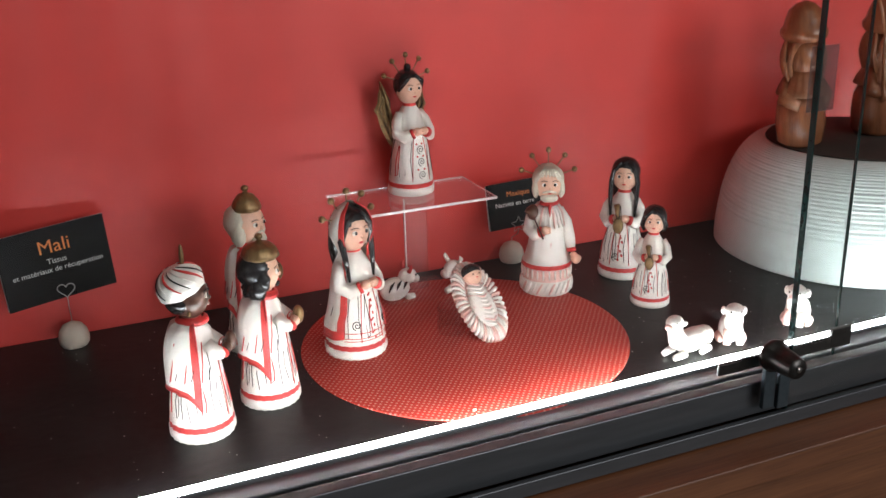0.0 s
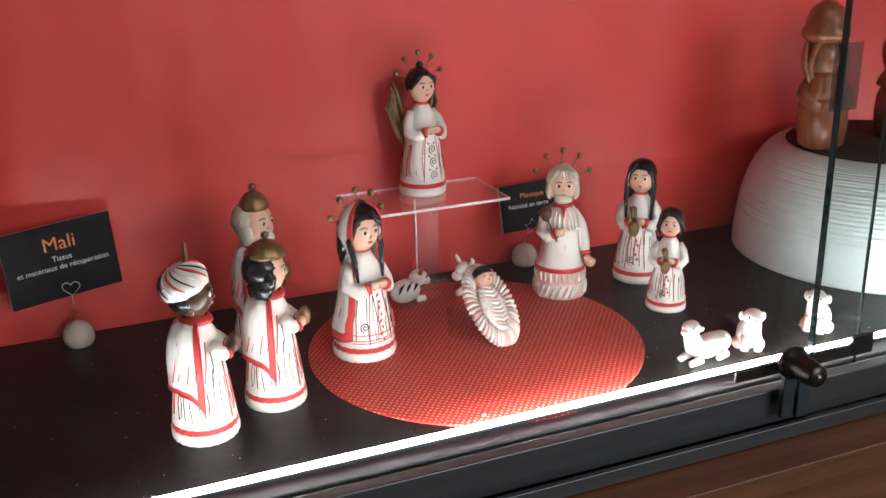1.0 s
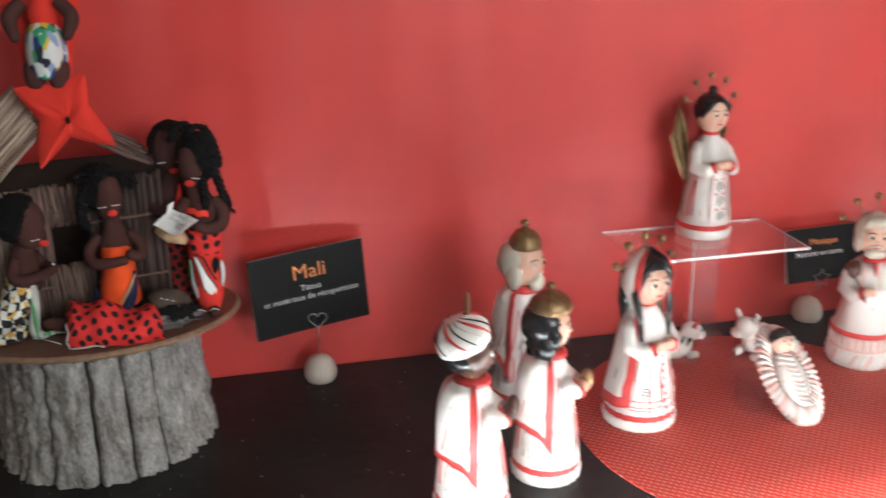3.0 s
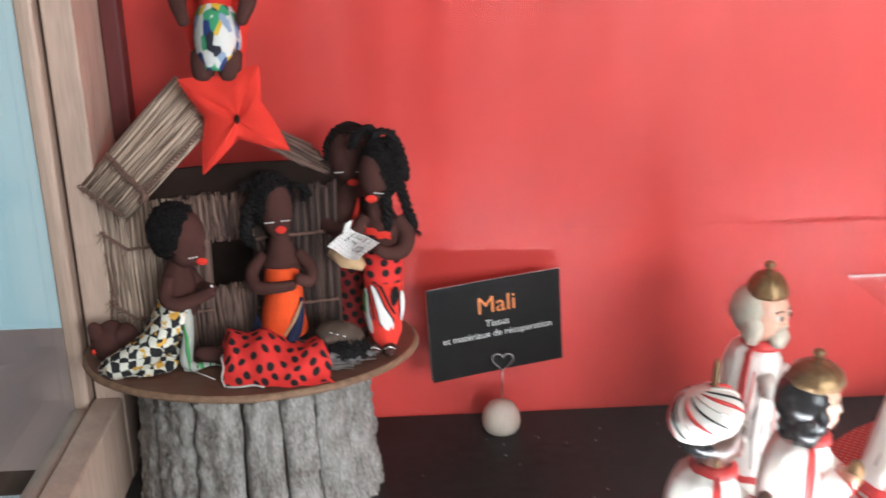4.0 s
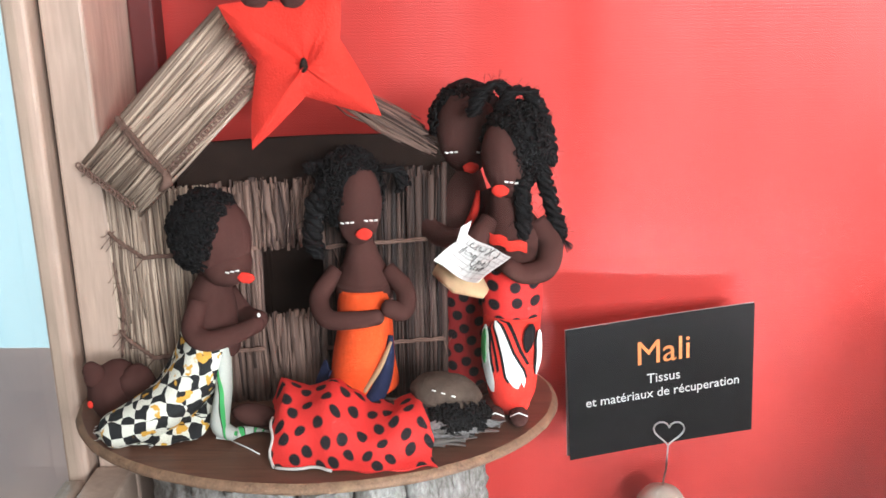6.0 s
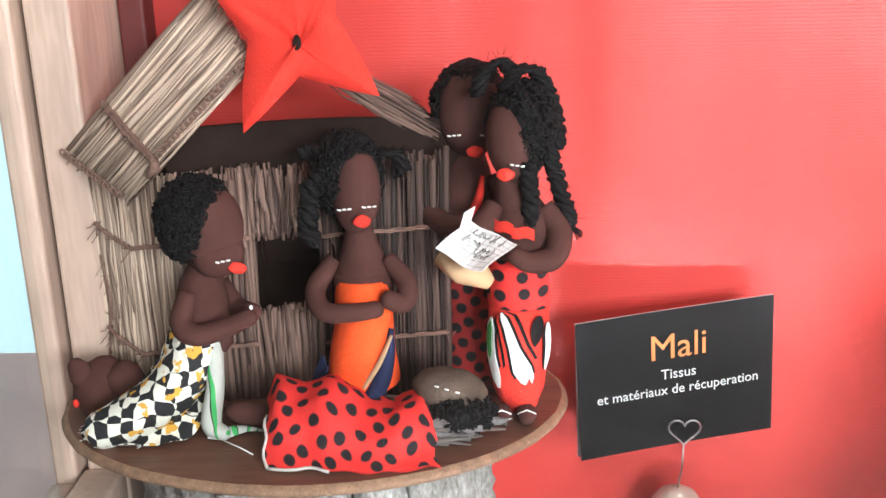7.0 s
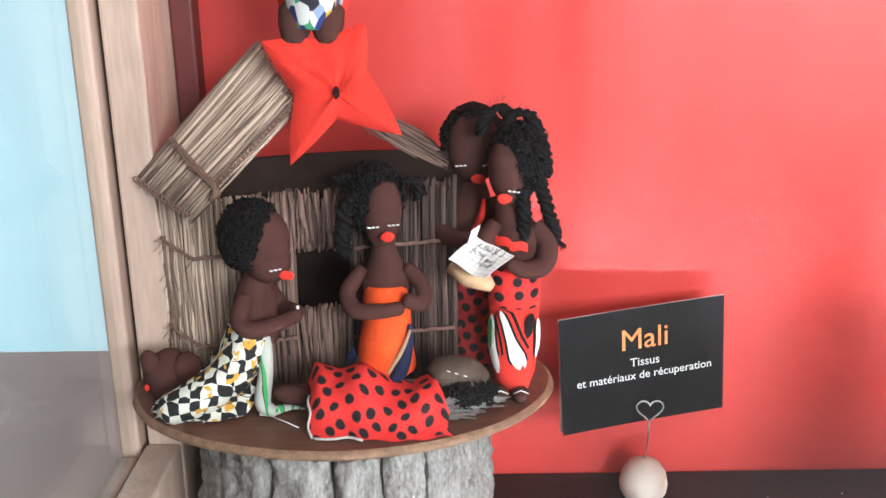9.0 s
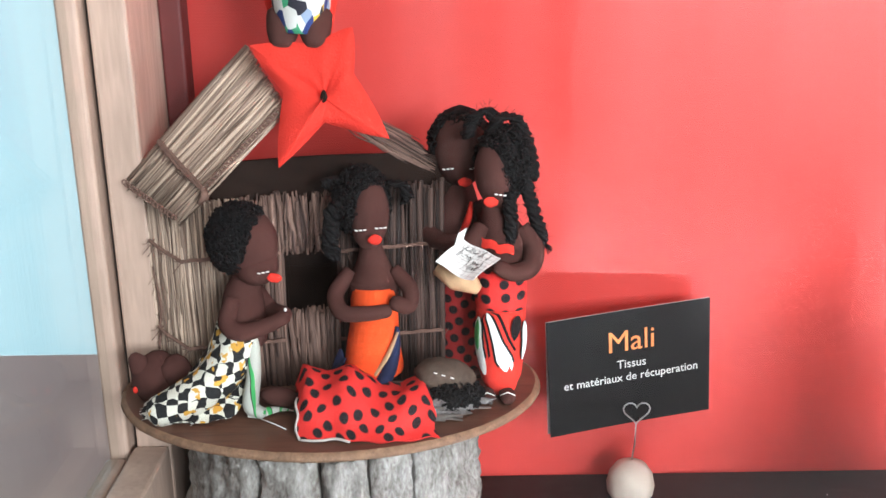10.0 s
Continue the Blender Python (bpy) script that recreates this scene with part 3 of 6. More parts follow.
def arms(b, skin=SK, sleeve=WH, right_down=False, caped=False):
    for s in (-1, 1):
        if caped:
            b.tube([(s * 0.012, -0.012, 0.094), (s * 0.014, -0.020, 0.085), (s * 0.0105, -0.026, 0.083)], [0.0065, 0.0075, 0.0062], sleeve, 12)
            b.tube([(s * 0.0105, -0.026, 0.083), (s * 0.0085, -0.0278, 0.0842)], 0.0067, RD, 12)
            b.ball((s * 0.005, -0.0305, 0.0862), (0.0066, 0.0052, 0.0058), skin)
            continue
        if right_down and s == 1:
            b.tube([(0.016, 0, 0.104), (0.026, -0.004, 0.088), (0.031, -0.010, 0.068), (0.033, -0.014, 0.058)], [0.007, 0.009, 0.0085, 0.006], sleeve, 12)
            b.tube([(0.033, -0.014, 0.0585), (0.0335, -0.015, 0.054)], 0.0068, RD, 12)
            b.ball((0.036, -0.017, 0.046), (0.007, 0.006, 0.008), skin)
            continue
        b.tube([(s * 0.015, 0.001, 0.105), (s * 0.024, -0.003, 0.094), (s * 0.0275, -0.009, 0.082), (s * 0.021, -0.020, 0.078), (s * 0.013, -0.025, 0.082)], [0.0065, 0.0085, 0.0088, 0.008, 0.0062], sleeve, 12)
        b.tube([(s * 0.0128, -0.0251, 0.0822), (s * 0.0098, -0.0268, 0.0838)], 0.0068, RD, 12)
        b.ball((s * 0.0055, -0.0285, 0.0858), (0.0062, 0.0048, 0.0055), skin)
        for k in range(3):
            b.ball((s * (0.002 + 0.0002 * k), -0.031, 0.0835 + 0.0028 * k), (0.0036, 0.0022, 0.0016), skin, seg=8, rings=5)


def robe(b, R, flute=0.018, flutes=22, belt=None, body=WH):
    mi = [body] * (len(PROF) - 1)
    mi[3] = RD
    b.lathe([(r * R, z) for r, z in PROF], 44, mi, flute=flute, flutes=flutes)
    b.lathe([(0.0098, 0.1135), (0.0104, 0.116), (0.0098, 0.1195)], 20, RD, cap=False)
    b.lathe([(0.0092, 0.113), (0.0086, 0.126)], 16, SK, cap=False)


def fan(b, n, r, c, y=0.004, spread=75, wire=0.0009):
    """Thin wires with little gilt balls, spread above the head."""
    for k in range(n):
        a = radians(-spread + 2 * spread * k / (n - 1))
        tip = (r * math.sin(a), y, c + r * math.cos(a))
        b.tube([(0.016 * math.sin(a), y, c + 0.016 * math.cos(a)), tip], wire, GO, 5)
        b.ball(tip, 0.0041, GO, seg=12, rings=8)


def long_hair(b, down=0.085, w=1.0):
    b.ball((0, 0.0045, 0.1455), (0.0232, 0.0215, 0.0235), BK, seg=24, rings=14, lump=0.001, freq=90)
    for s in (-1, 1):
        b.tube([(s * 0.006, -0.0125, 0.164), (s * 0.0165, -0.0115, 0.150), (s * 0.0205, -0.0075, 0.133), (s * 0.0185, -0.0125, 0.112), (s * 0.0165, -0.0155, down)], [0.003 * w, 0.0055 * w, 0.0058 * w, 0.0045 * w, 0.002 * w], BK, 10)
        b.tube([(s * 0.012, 0.012, 0.15), (s * 0.015, 0.012, 0.12), (s * 0.012, 0.014, 0.1)], [0.009, 0.008, 0.004], BK, 10)


def short_hair(b, mi=BK):
    b.ball((0, 0.005, 0.146), (0.0232, 0.0215, 0.0232), mi, seg=24, rings=14, lump=0.0012, freq=90)
    for s in (-1, 1):
        b.tube([(s * 0.003, -0.0145, 0.1635), (s * 0.0165, -0.0125, 0.151), (s * 0.021, -0.005, 0.134), (s * 0.019, 0.002, 0.122)], [0.003, 0.005, 0.0055, 0.003], mi, 10)


def cloak(b, R, a0, a1, top, low, tip, lift=0.0028, hood=False):
    """A cape round the back with red borders, longer at its two front edges."""
    nc, nr = 34, 16
    vs, fs, ms = [], [], []
    for j in range(nr + 1):
        for i in range(nc + 1):
            u = i / nc
            a = radians(a0 + (a1 - a0) * u)
            edge = abs(2 * u - 1) ** 5
            zb = low + (tip - low) * edge
            z = top + (zb - top) * j / nr
            r = robe_r(min(max(z, 0.0), 0.1179), R) + lift + 0.0008 * math.cos(9 * a)
            if not hood and z > 0.05:
                q = min(1.0, max(0.0, (0.1165 - z) / 0.042))
                r = max(r, 0.0135 + (R * 0.97 - 0.0135) * math.sqrt(q * (2 - q))) + 0.0006 * math.cos(9 * a)
            if hood and z > 0.112:
                q = (z - 0.112) / (0.174 - 0.112)
                r = 0.0145 + 0.0105 * min(1.0, q / 0.4) if q < 0.45 else 0.0250 * math.sqrt(max(0.02, 1 - ((q - 0.45) / 0.56) ** 2))
            vs.append((r * math.sin(a), -r * math.cos(a) * (1.0 if z < 0.112 else 1.05), z))
    for j in range(nr):
        for i in range(nc):
            n = nc + 1
            fs.append((j * n + i, (j + 1) * n + i, (j + 1) * n + i + 1, j * n + i + 1))
            ms.append(RD if i < 2 or i > nc - 3 or j > nr - 2 else WH)
    b.add(vs, fs, ms)
    if not hood:
        b.lathe([(0.0125, 0.1115), (0.0165, 0.1130), (0.0165, 0.1165), (0.0125, 0.1190)], 24, RD, cap=False)
    b.tube(vs[::nc + 1], 0.0011, RD, 6).tube(vs[nc::nc + 1], 0.0011, RD, 6).tube(vs[-(nc + 1):], 0.0011, RD, 6)


def decorate(b, R, seed, front=True):
    """Hand-painted strokes: fine dark lines, red drops and coils."""
    rng = random.Random(seed)
    for k in range(21):
        a = -155 + 310 * k / 20 + rng.uniform(-4, 4)
        if front and abs(a) < 22:
            continue
        z1, z0 = rng.uniform(0.055, 0.075), rng.uniform(0.02, 0.03)
        loop = k % 4 == 1
        stroke(b, [(a + rng.uniform(-3, 3), z1), (a - 3, (z0 + z1) / 2), (a + rng.uniform(-3, 3), z0)] + ([(a + 6, z0 + 0.003), (a + 7, (z0 + z1) / 2), (a + 2, z1)] if loop else []), R, BK if k % 5 else RD, 0.00042 if k % 5 else 0.0008)
    for a in (-24, 24):
        stroke(b, [(a * 0.8, 0.076), (a, 0.05), (a * 1.1, 0.02)], R, RD, 0.0006)
    if front:
        for k, z in enumerate((0.028, 0.045, 0.061)):
            spiral(b, 3, z, 0.0058, R, BK)
            for s in (-1, 1):
                stroke(b, [(s * 12, z + 0.008), (s * 8, z + 0.0065)], R, RD, 0.0012)


LEAN = 0.8  # degrees by which the hand-made figures lean


def clay(name, b, label, x, y, z, yaw, scale, head=0.87):
    """Small head and narrow shoulders, then set down with the slight lean that the shelf gives."""
    out = []
    for px, py, pz in b.v:
        q = min(1.0, max(0.0, (pz - 0.108) / 0.012))
        f = 1 - (1 - head) * q * q * (3 - 2 * q)
        arm = 0.90 if 0.05 < pz < 0.108 and abs(px) > 0.021 and head < 1 else 1.0
        out.append((px * f * arm, py * f, 0.117 + (pz - 0.117) * f if pz > 0.117 else pz))
    b.v = out
    tall = 1 + 0.36 * (1 - head)
    return thing(name, b, CLAY, label, "figurine", pose(x, y, z, 0, LEAN, 0) @ pose(0, 0, 0, 0, 0, yaw) @ Matrix.Diagonal((scale, scale, scale * tall, 1)), group="painted clay nativity figures")


def queen():
    b = Build()
    robe(b, 0.034)
    face(b)
    long_hair(b, 0.088, 0.72)
    arms(b)
    cloak(b, 0.034, 60, 300, 0.1740, 0.022, 0.026, hood=True)
    fan(b, 5, 0.0365, 0.148, 0.006, 72)
    decorate(b, 0.034, 1, False)
    for k in range(8):
        stroke(b, [(4, 0.074 - 0.007 * k), (-3 + (k % 2) * 8, 0.071 - 0.007 * k)], 0.034, RD, 0.0011)
    for z in (0.022, 0.025, 0.031):
        stroke(b, [(a, z) for a in range(-60, 61, 10)], 0.034, RD, 0.0005)
    for s in (-34, 46):
        spiral(b, s, 0.04, 0.0055, 0.034, BK)
    return clay("figurine", b, "white painted clay woman figurine with long black hair and red-edged veil", -0.0608, -0.1930, Z + 0.0026, 20, 0.993, 0.97)


def angel():
    b = Build()
    robe(b, 0.031)
    face(b)
    b.ball((0, 0.005, 0.1465), (0.0222, 0.0212, 0.0222), BK, seg=24, rings=14, lump=0.001, freq=90)
    for s in (-1, 1):
        b.tube([(s * 0.002, -0.0145, 0.163), (s * 0.0155, -0.0125, 0.152), (s * 0.0205, -0.004, 0.138)], [0.002, 0.0045, 0.002], BK, 10)
    b.ball((0, 0.003, 0.171), (0.006, 0.006, 0.006), BK)
    arms(b)
    fan(b, 5, 0.042, 0.147, 0.008, 70)
    decorate(b, 0.031, 2)
    for s in (-1, 1):
        rows = []
        for j in range(15):
            u = j / 14
            cx, cz = 0.016 + 0.021 * u, 0.070 + 0.080 * u
            wd = 0.0240 * math.sin(math.pi * min(1, 0.08 + 0.92 * u)) ** 0.7
            rows.append([(s * (cx + wd * (v - 0.35)), 0.016 + (0.010 if s < 0 else 0.016) * u + 0.0014 * math.cos(v * 19) - 0.002 * v, cz - 0.012 * v * v) for v in [i / 20 for i in range(21)]])
        b.sheet(rows, GO, 0.0012)
        for v in (2, 5, 8, 11, 14, 17):
            b.tube([Vector(r[v]) + Vector((0, -0.0008, 0)) for r in rows[1:14]], [0.0006 + 0.0006 * math.sin(math.pi * j / 12) for j in range(13)], GO if v % 2 else BK, 5)
        b.tube([(s * 0.012, 0.012, 0.066), (s * 0.022, 0.016, 0.10), (s * 0.034, 0.02, 0.135), (s * 0.040, 0.021, 0.152)], [0.004, 0.005, 0.004, 0.001], GO, 8, 0.6)
    clay("figurine", b, "white clay angel figurine with gilt wings on clear riser", 0.0700, -0.0440, 1.0301, 10, 0.905)


def king(kind):
    b = Build()
    robe(b, 0.0305 if kind != "turban" else 0.0310)
    R = 0.0305 if kind != "turban" else 0.0310
    dark = kind == "turban"
    face(b, BR if dark else SK)
    arms(b, BR if dark else SK, caped=True)
    cloak(b, R, 82, 278, 0.1165, 0.052, 0.034)
    decorate(b, R, 5, False)
    b.ball((0.001, -0.034, 0.09), (0.007, 0.006, 0.010), GO if not dark else BR)
    spiral(b, 20, 0.045, 0.006, R, BK)
    for s in (70, 100, 130):
        stroke(b, [(s, 0.10), (s + 3, 0.08), (s + 8, 0.062)], R, RD, 0.0007, 0.0075)
        stroke(b, [(-s, 0.10), (-s - 3, 0.08), (-s - 8, 0.062)], R, RD, 0.0007, 0.0075)
        stroke(b, [(-s + 8, 0.09), (-s + 10, 0.075), (-s + 4, 0.064)], R, BK, 0.0004, 0.0075)
    if dark:
        wrap, mid, big = Euler((radians(-24), 0, 0)).to_matrix(), Vector((0, 0.008, 0.1525)), (0.0240, 0.0255, 0.0205)
        b.ball(mid, big, WH, rot=wrap, seg=30, rings=18, lump=0.0012, freq=80)
        for k in range(16):
            line = []
            for i in range(9):
                th, ph = 0.35 + 1.35 * i / 8, 0.393 * k + 0.9 * i / 8
                line.append(mid + wrap @ Vector((big[0] * 1.02 * math.sin(th) * math.cos(ph), big[1] * 1.02 * math.sin(th) * math.sin(ph), big[2] * 1.02 * math.cos(th))))
            b.tube(line, [0.0004 + (0.0011 if k % 3 == 0 else 0.0005) * math.sin(math.pi * i / 8) for i in range(9)], RD if k % 3 == 0 else (BK if k % 3 == 1 else WH), 6)
        b.ball((0, 0.008, 0.138), (0.0212, 0.0185, 0.016), BK, seg=18, rings=10, lump=0.001, freq=150)
        b.ball((0.002, 0.004, 0.181), (0.0034, 0.0024, 0.013), GO)
        for s in (-1, 1):
            b.ball((s * 0.0205, 0, 0.128), (0.002, 0.002, 0.003), GO)
        b.lathe([(0.012, 0.112), (0.0128, 0.1145), (0.0122, 0.117)], 18, GO, cap=False)
    elif kind == "dark hair":
        b.ball((0, 0.005, 0.143), (0.0232, 0.0225, 0.0235), BK, seg=24, rings=14, lump=0.0015, freq=120)
        for s in (-1, 1):
            b.ball((s * 0.017, 0.004, 0.125), (0.009, 0.011, 0.012), BK, lump=0.002, freq=200)
            b.ball((s * 0.0195, -0.004, 0.135), (0.005, 0.007, 0.012), BK, lump=0.002, freq=200)
        b.ball((0, 0.012, 0.122), (0.015, 0.011, 0.012), BK, lump=0.002, freq=200)
        b.ball((0, -0.0165, 0.1262), (0.006, 0.003, 0.004), BK)
    else:
        b.ball((0, 0.006, 0.142), (0.0235, 0.0225, 0.0235), GR, seg=24, rings=14, lump=0.0015, freq=120)
        for s in (-1, 1):
            b.ball((s * 0.0175, 0, 0.131), (0.007, 0.010, 0.014), GR, lump=0.002, freq=200)
        b.ball((0, -0.0155, 0.1235), (0.011, 0.007, 0.0085), GR, lump=0.0015, freq=200)
        b.tube([(-0.009, -0.017, 0.1315), (0, -0.0195, 0.1335), (0.009, -0.017, 0.1315)], [0.001, 0.002, 0.001], GR)
    if not dark:
        tall = kind != "dark hair"
        top = 0.1755 if tall else 0.1735
        w = 0.76 if tall else 0.92
        b.lathe([(0.0215 * w, 0.1565), (0.0228 * w, 0.1585), (0.0215 * w, 0.1625), (0.0190 * w, 0.1675), (0.0125 * w, top - 0.0018), (0.004, top), (0.0022, top + 0.003)], 26, GO, flute=0.03, flutes=8)
        b.ball((0, 0, top + 0.0060), (0.0046, 0.0046, 0.0036), GO)
    return b


def joseph():
    b = Build()
    R = 0.032
    b.lathe([(1.0 * R, 0), (1.03 * R, 0.004), (1.03 * R, 0.018), (1.0 * R, 0.0185), (0.97 * R, 0.034), (1.02 * R, 0.0345), (1.0 * R, 0.040), (0.93 * R, 0.0405), (0.86 * R, 0.058), (0.72 * R, 0.08), (0.62 * R, 0.098), (0.5 * R, 0.108), (0.3 * R, 0.117)], 48, [WH, WH, WH, PK, WH, RD, WH, WH, WH, WH, WH, WH], flute=0.014, flutes=24)
    for k in range(26):
        a = radians(360 * k / 26)
        p = [(R * 1.05 * math.sin(a + q * 0.22), -R * 1.05 * math.cos(a + q * 0.22), 0.003 + 0.014 * q) for q in (0, 0.5, 1)]
        b.tube(p, [0.0012, 0.0019, 0.0012], WH if k % 3 else PK, 6)
        p = [(R * 1.0 * math.sin(a), -R * 1.0 * math.cos(a), 0.022 + 0.011 * q) for q in (0, 0.5, 1)]
        b.tube(p, [0.001, 0.0014, 0.001], WH, 6)
    for k in range(17):
        a = radians(-115 + 230 * k / 16)
        b.tube([(0.013 * math.sin(a), -0.012 * math.cos(a), 0.1125), (0.0205 * math.sin(a), -0.0185 * math.cos(a), 0.103), (0.0265 * math.sin(a), -0.0245 * math.cos(a), 0.086)], [0.0014, 0.0018, 0.0012], WH if k % 3 else PK, 6)
    face(b)
    b.ball((0, 0.005, 0.1445), (0.0238, 0.0222, 0.0235), GR, seg=24, rings=14, lump=0.0015, freq=120)
    for k in range(7):
        x = -0.014 + 0.0046 * k
        b.tube([(x * 0.4, -0.008, 0.166), (x * 0.9, -0.0165, 0.160), (x * 1.15, -0.0185, 0.1535)], [0.002, 0.0026, 0.0008], GR, 6)
    for s in (-1, 1):
        b.ball((s * 0.0185, -0.002, 0.134), (0.006, 0.010, 0.014), GR, lump=0.0015, freq=200)
    b.ball((0, -0.013, 0.1225), (0.0135, 0.0085, 0.0065), GR, lump=0.001, freq=200)
    b.tube([(-0.010, -0.0165, 0.131), (0, -0.0198, 0.1335), (0.010, -0.0165, 0.131)], [0.0012, 0.0022, 0.0012], GR)
    b.tube([(-0.012, -0.010, 0.1155), (0, -0.018, 0.1145), (0.012, -0.010, 0.1155)], 0.0028, RD)
    b.tube([(0, -0.0195, 0.114), (0, -0.0245, 0.101)], [0.007, 0.001], RD, 8, 0.4)
    arms(b, right_down=True)
    b.ball((-0.024, -0.026, 0.108), (0.009, 0.008, 0.0095), BR)
    b.tube([(-0.022, -0.028, 0.1), (-0.009, -0.034, 0.076)], 0.0012, BR)
    stroke(b, [(4, 0.068), (4, 0.055)], R * 0.99, RD, 0.0014)
    for a in (-30, -15, 25, 40):
        stroke(b, [(a, 0.08), (a + 6, 0.062), (a - 4, 0.048)], R * 0.98, BK, 0.0003)
    fan(b, 5, 0.041, 0.146, 0.006, 72)
    clay("figurine", b, "white clay bearded man figurine with fringed poncho and gilt halo", 0.2160, -0.1330, Z + 0.0026, -22, 0.97)


def shepherd(long):
    b = Build()
    R = 0.0315
    robe(b, R)
    face(b)
    long_hair(b, 0.085, 0.75) if long else short_hair(b)
    if not long:
        b.ball((0, 0.012, 0.128), (0.019, 0.012, 0.013), BK, lump=0.001, freq=120)
    arms(b)
    b.ball((-0.003, -0.036, 0.078), (0.0075, 0.0055, 0.011), GO)
    b.tube([(-0.003, -0.035, 0.085), (-0.006, -0.034, 0.106)], [0.0035, 0.0075], GO, 8, 0.6)
    for k in range(4):
        b.tube([(-0.0045 + 0.002 * k, -0.0388, 0.088), (-0.009 + 0.0028 * k, -0.0372, 0.106)], 0.0006, BK, 5)
    decorate(b, R, 11 + long, False)
    spiral(b, -10, 0.032, 0.006, R, BK)
    for k in range(7):
        stroke(b, [(-6 + 5 * (k % 3), 0.066 - 0.006 * k), (-2 + 5 * (k % 3), 0.063 - 0.006 * k)], R, RD, 0.0014)
    return b


queen()
angel()
clay("figurine", king("turban"), "white clay king figurine with dark face and striped turban", -0.2520, -0.2940, Z, 76, 0.985, 0.92)
clay("figurine", king("dark hair"), "white clay king figurine with black hair and gilt crown", -0.1760, -0.2590, Z, 72, 0.975, 0.92)
clay("figurine", king("grey hair"), "white clay king figurine with grey beard and tall crown", -0.1590, -0.1270, Z, 40, 1.03, 0.92)
joseph()
clay("figurine", shepherd(True), "white clay woman figurine with long hair carrying a jug", 0.3337, -0.1255, Z, -40, 0.934)
clay("figurine", shepherd(False), "small white clay child figurine with short hair holding broom", 0.3115, -0.2250, Z, -38, 0.734)


def lamb(turn):
    b = Build()
    if turn == "lying":
        b.ball((0.008, 0, 0.014), (0.026, 0.014, 0.0135), WH, seg=20, rings=12, lump=0.0015, freq=90)
        b.ball((0.03, 0.002, 0.013), (0.012, 0.012, 0.0115), WH, lump=0.001, freq=90)
        b.tube([(-0.014, 0, 0.018), (-0.021, -0.001, 0.032), (-0.023, -0.002, 0.042)], [0.011, 0.009, 0.008], WH, 12)
        b.ball((-0.025, -0.003, 0.045), (0.011, 0.009, 0.0085), WH)
        b.ball((-0.0345, -0.004, 0.0425), (0.0045, 0.005, 0.004), PK)
        for s in (-1, 1):
            b.ball((-0.0175, s * 0.009, 0.0435), (0.006, 0.003, 0.003), PK if s > 0 else WH)
            b.ball((-0.029, s * 0.0075 - 0.002, 0.047), 0.0014, BK)
            b.tube([(-0.012, s * 0.009, 0.006), (-0.028, s * 0.008, 0.004)], [0.005, 0.0035], WH)
            b.tube([(0.022, s * 0.012, 0.006), (0.008, s * 0.015, 0.004)], [0.006, 0.0035], WH)
    else:
        b.ball((0.006, 0, 0.016), (0.016, 0.013, 0.0165), WH, seg=18, rings=12, lump=0.0015, freq=100)
        b.ball((-0.006, 0, 0.03), (0.0105, 0.010, 0.013), WH)
        b.ball((-0.009, 0, 0.0415), (0.0105, 0.0105, 0.009), WH)
        b.ball((-0.0165, 0, 0.039), (0.004, 0.0055, 0.0045), PK)
        for s in (-1, 1):
            b.ball((-0.004, s * 0.0108, 0.0405), (0.003, 0.003, 0.005), WH)
            b.ball((-0.0165, s * 0.005, 0.0435), 0.0014, BK)
            b.tube([(-0.008, s * 0.006, 0.02), (-0.013, s * 0.007, 0.004)], [0.005, 0.004], PK if s > 0 else WH)
            b.ball((0.004, s * 0.012, 0.006), (0.010, 0.005, 0.006), PK)
    return b


for x, y, yaw, how, s, txt in [(0.2646, -0.3632, 12, "lying", 0.98, "small white clay lamb lying down on the shelf"), (0.324, -0.3648, 62, "sitting", 1.03, "small white and pink clay lamb sitting up"), (0.421, -0.359, 35, "sitting", 1.08, "small white and pink clay lamb behind glass edge")]:
    thing("lamb_figurine", lamb(how), CLAY, txt, "figurine", pose(x, y, Z, 0, 0, yaw) @ Matrix.Scale(s, 4), group="small clay animals")


def ox(marks):
    b = Build()
    b.ball((0, 0, 0.016), (0.022, 0.014, 0.016), WH, seg=18, rings=12)
    b.ball((0.018, -0.004, 0.032), (0.013, 0.011, 0.011), WH)
    b.ball((0.027, -0.008, 0.028), (0.006, 0.007, 0.006), WH)
    for s in (-1, 1):
        b.tube([(0.016, s * 0.008 - 0.004, 0.04), (0.017, s * 0.012 - 0.004, 0.047), (0.019, s * 0.011 - 0.004, 0.051)], [0.003, 0.0025, 0.0006], RD if marks else WH)
        b.ball((0.026, s * 0.007 - 0.005, 0.034), 0.0016, BK)
        b.tube([(0.012, s * 0.010, 0.005), (0.024, s * 0.010, 0.004)], [0.005, 0.004], WH)
    for k in range(3):
        b.tube([(-0.016 + 0.011 * k, -0.0125, 0.018), (-0.012 + 0.011 * k, -0.0128, 0.026), (-0.005 + 0.011 * k, -0.009, 0.0295)], [0.0006, 0.002, 0.0006], BK, 6)
    return b


thing("ox_figurine", ox(True), CLAY, "white clay ox figurine with black painted marks lying down", "figurine", pose(0.0292, -0.0789, Z + 0.0005, 0, 0, 10) @ Matrix.Scale(0.95, 4), group="small clay animals")
thing("donkey_figurine", ox(False), CLAY, "white clay donkey figurine with dark marks behind the cradle", "figurine", pose(0.1208, -0.0903, Z + 0.0022, 0, 0, -150) @ Matrix.Scale(1.05, 4), group="small clay animals")

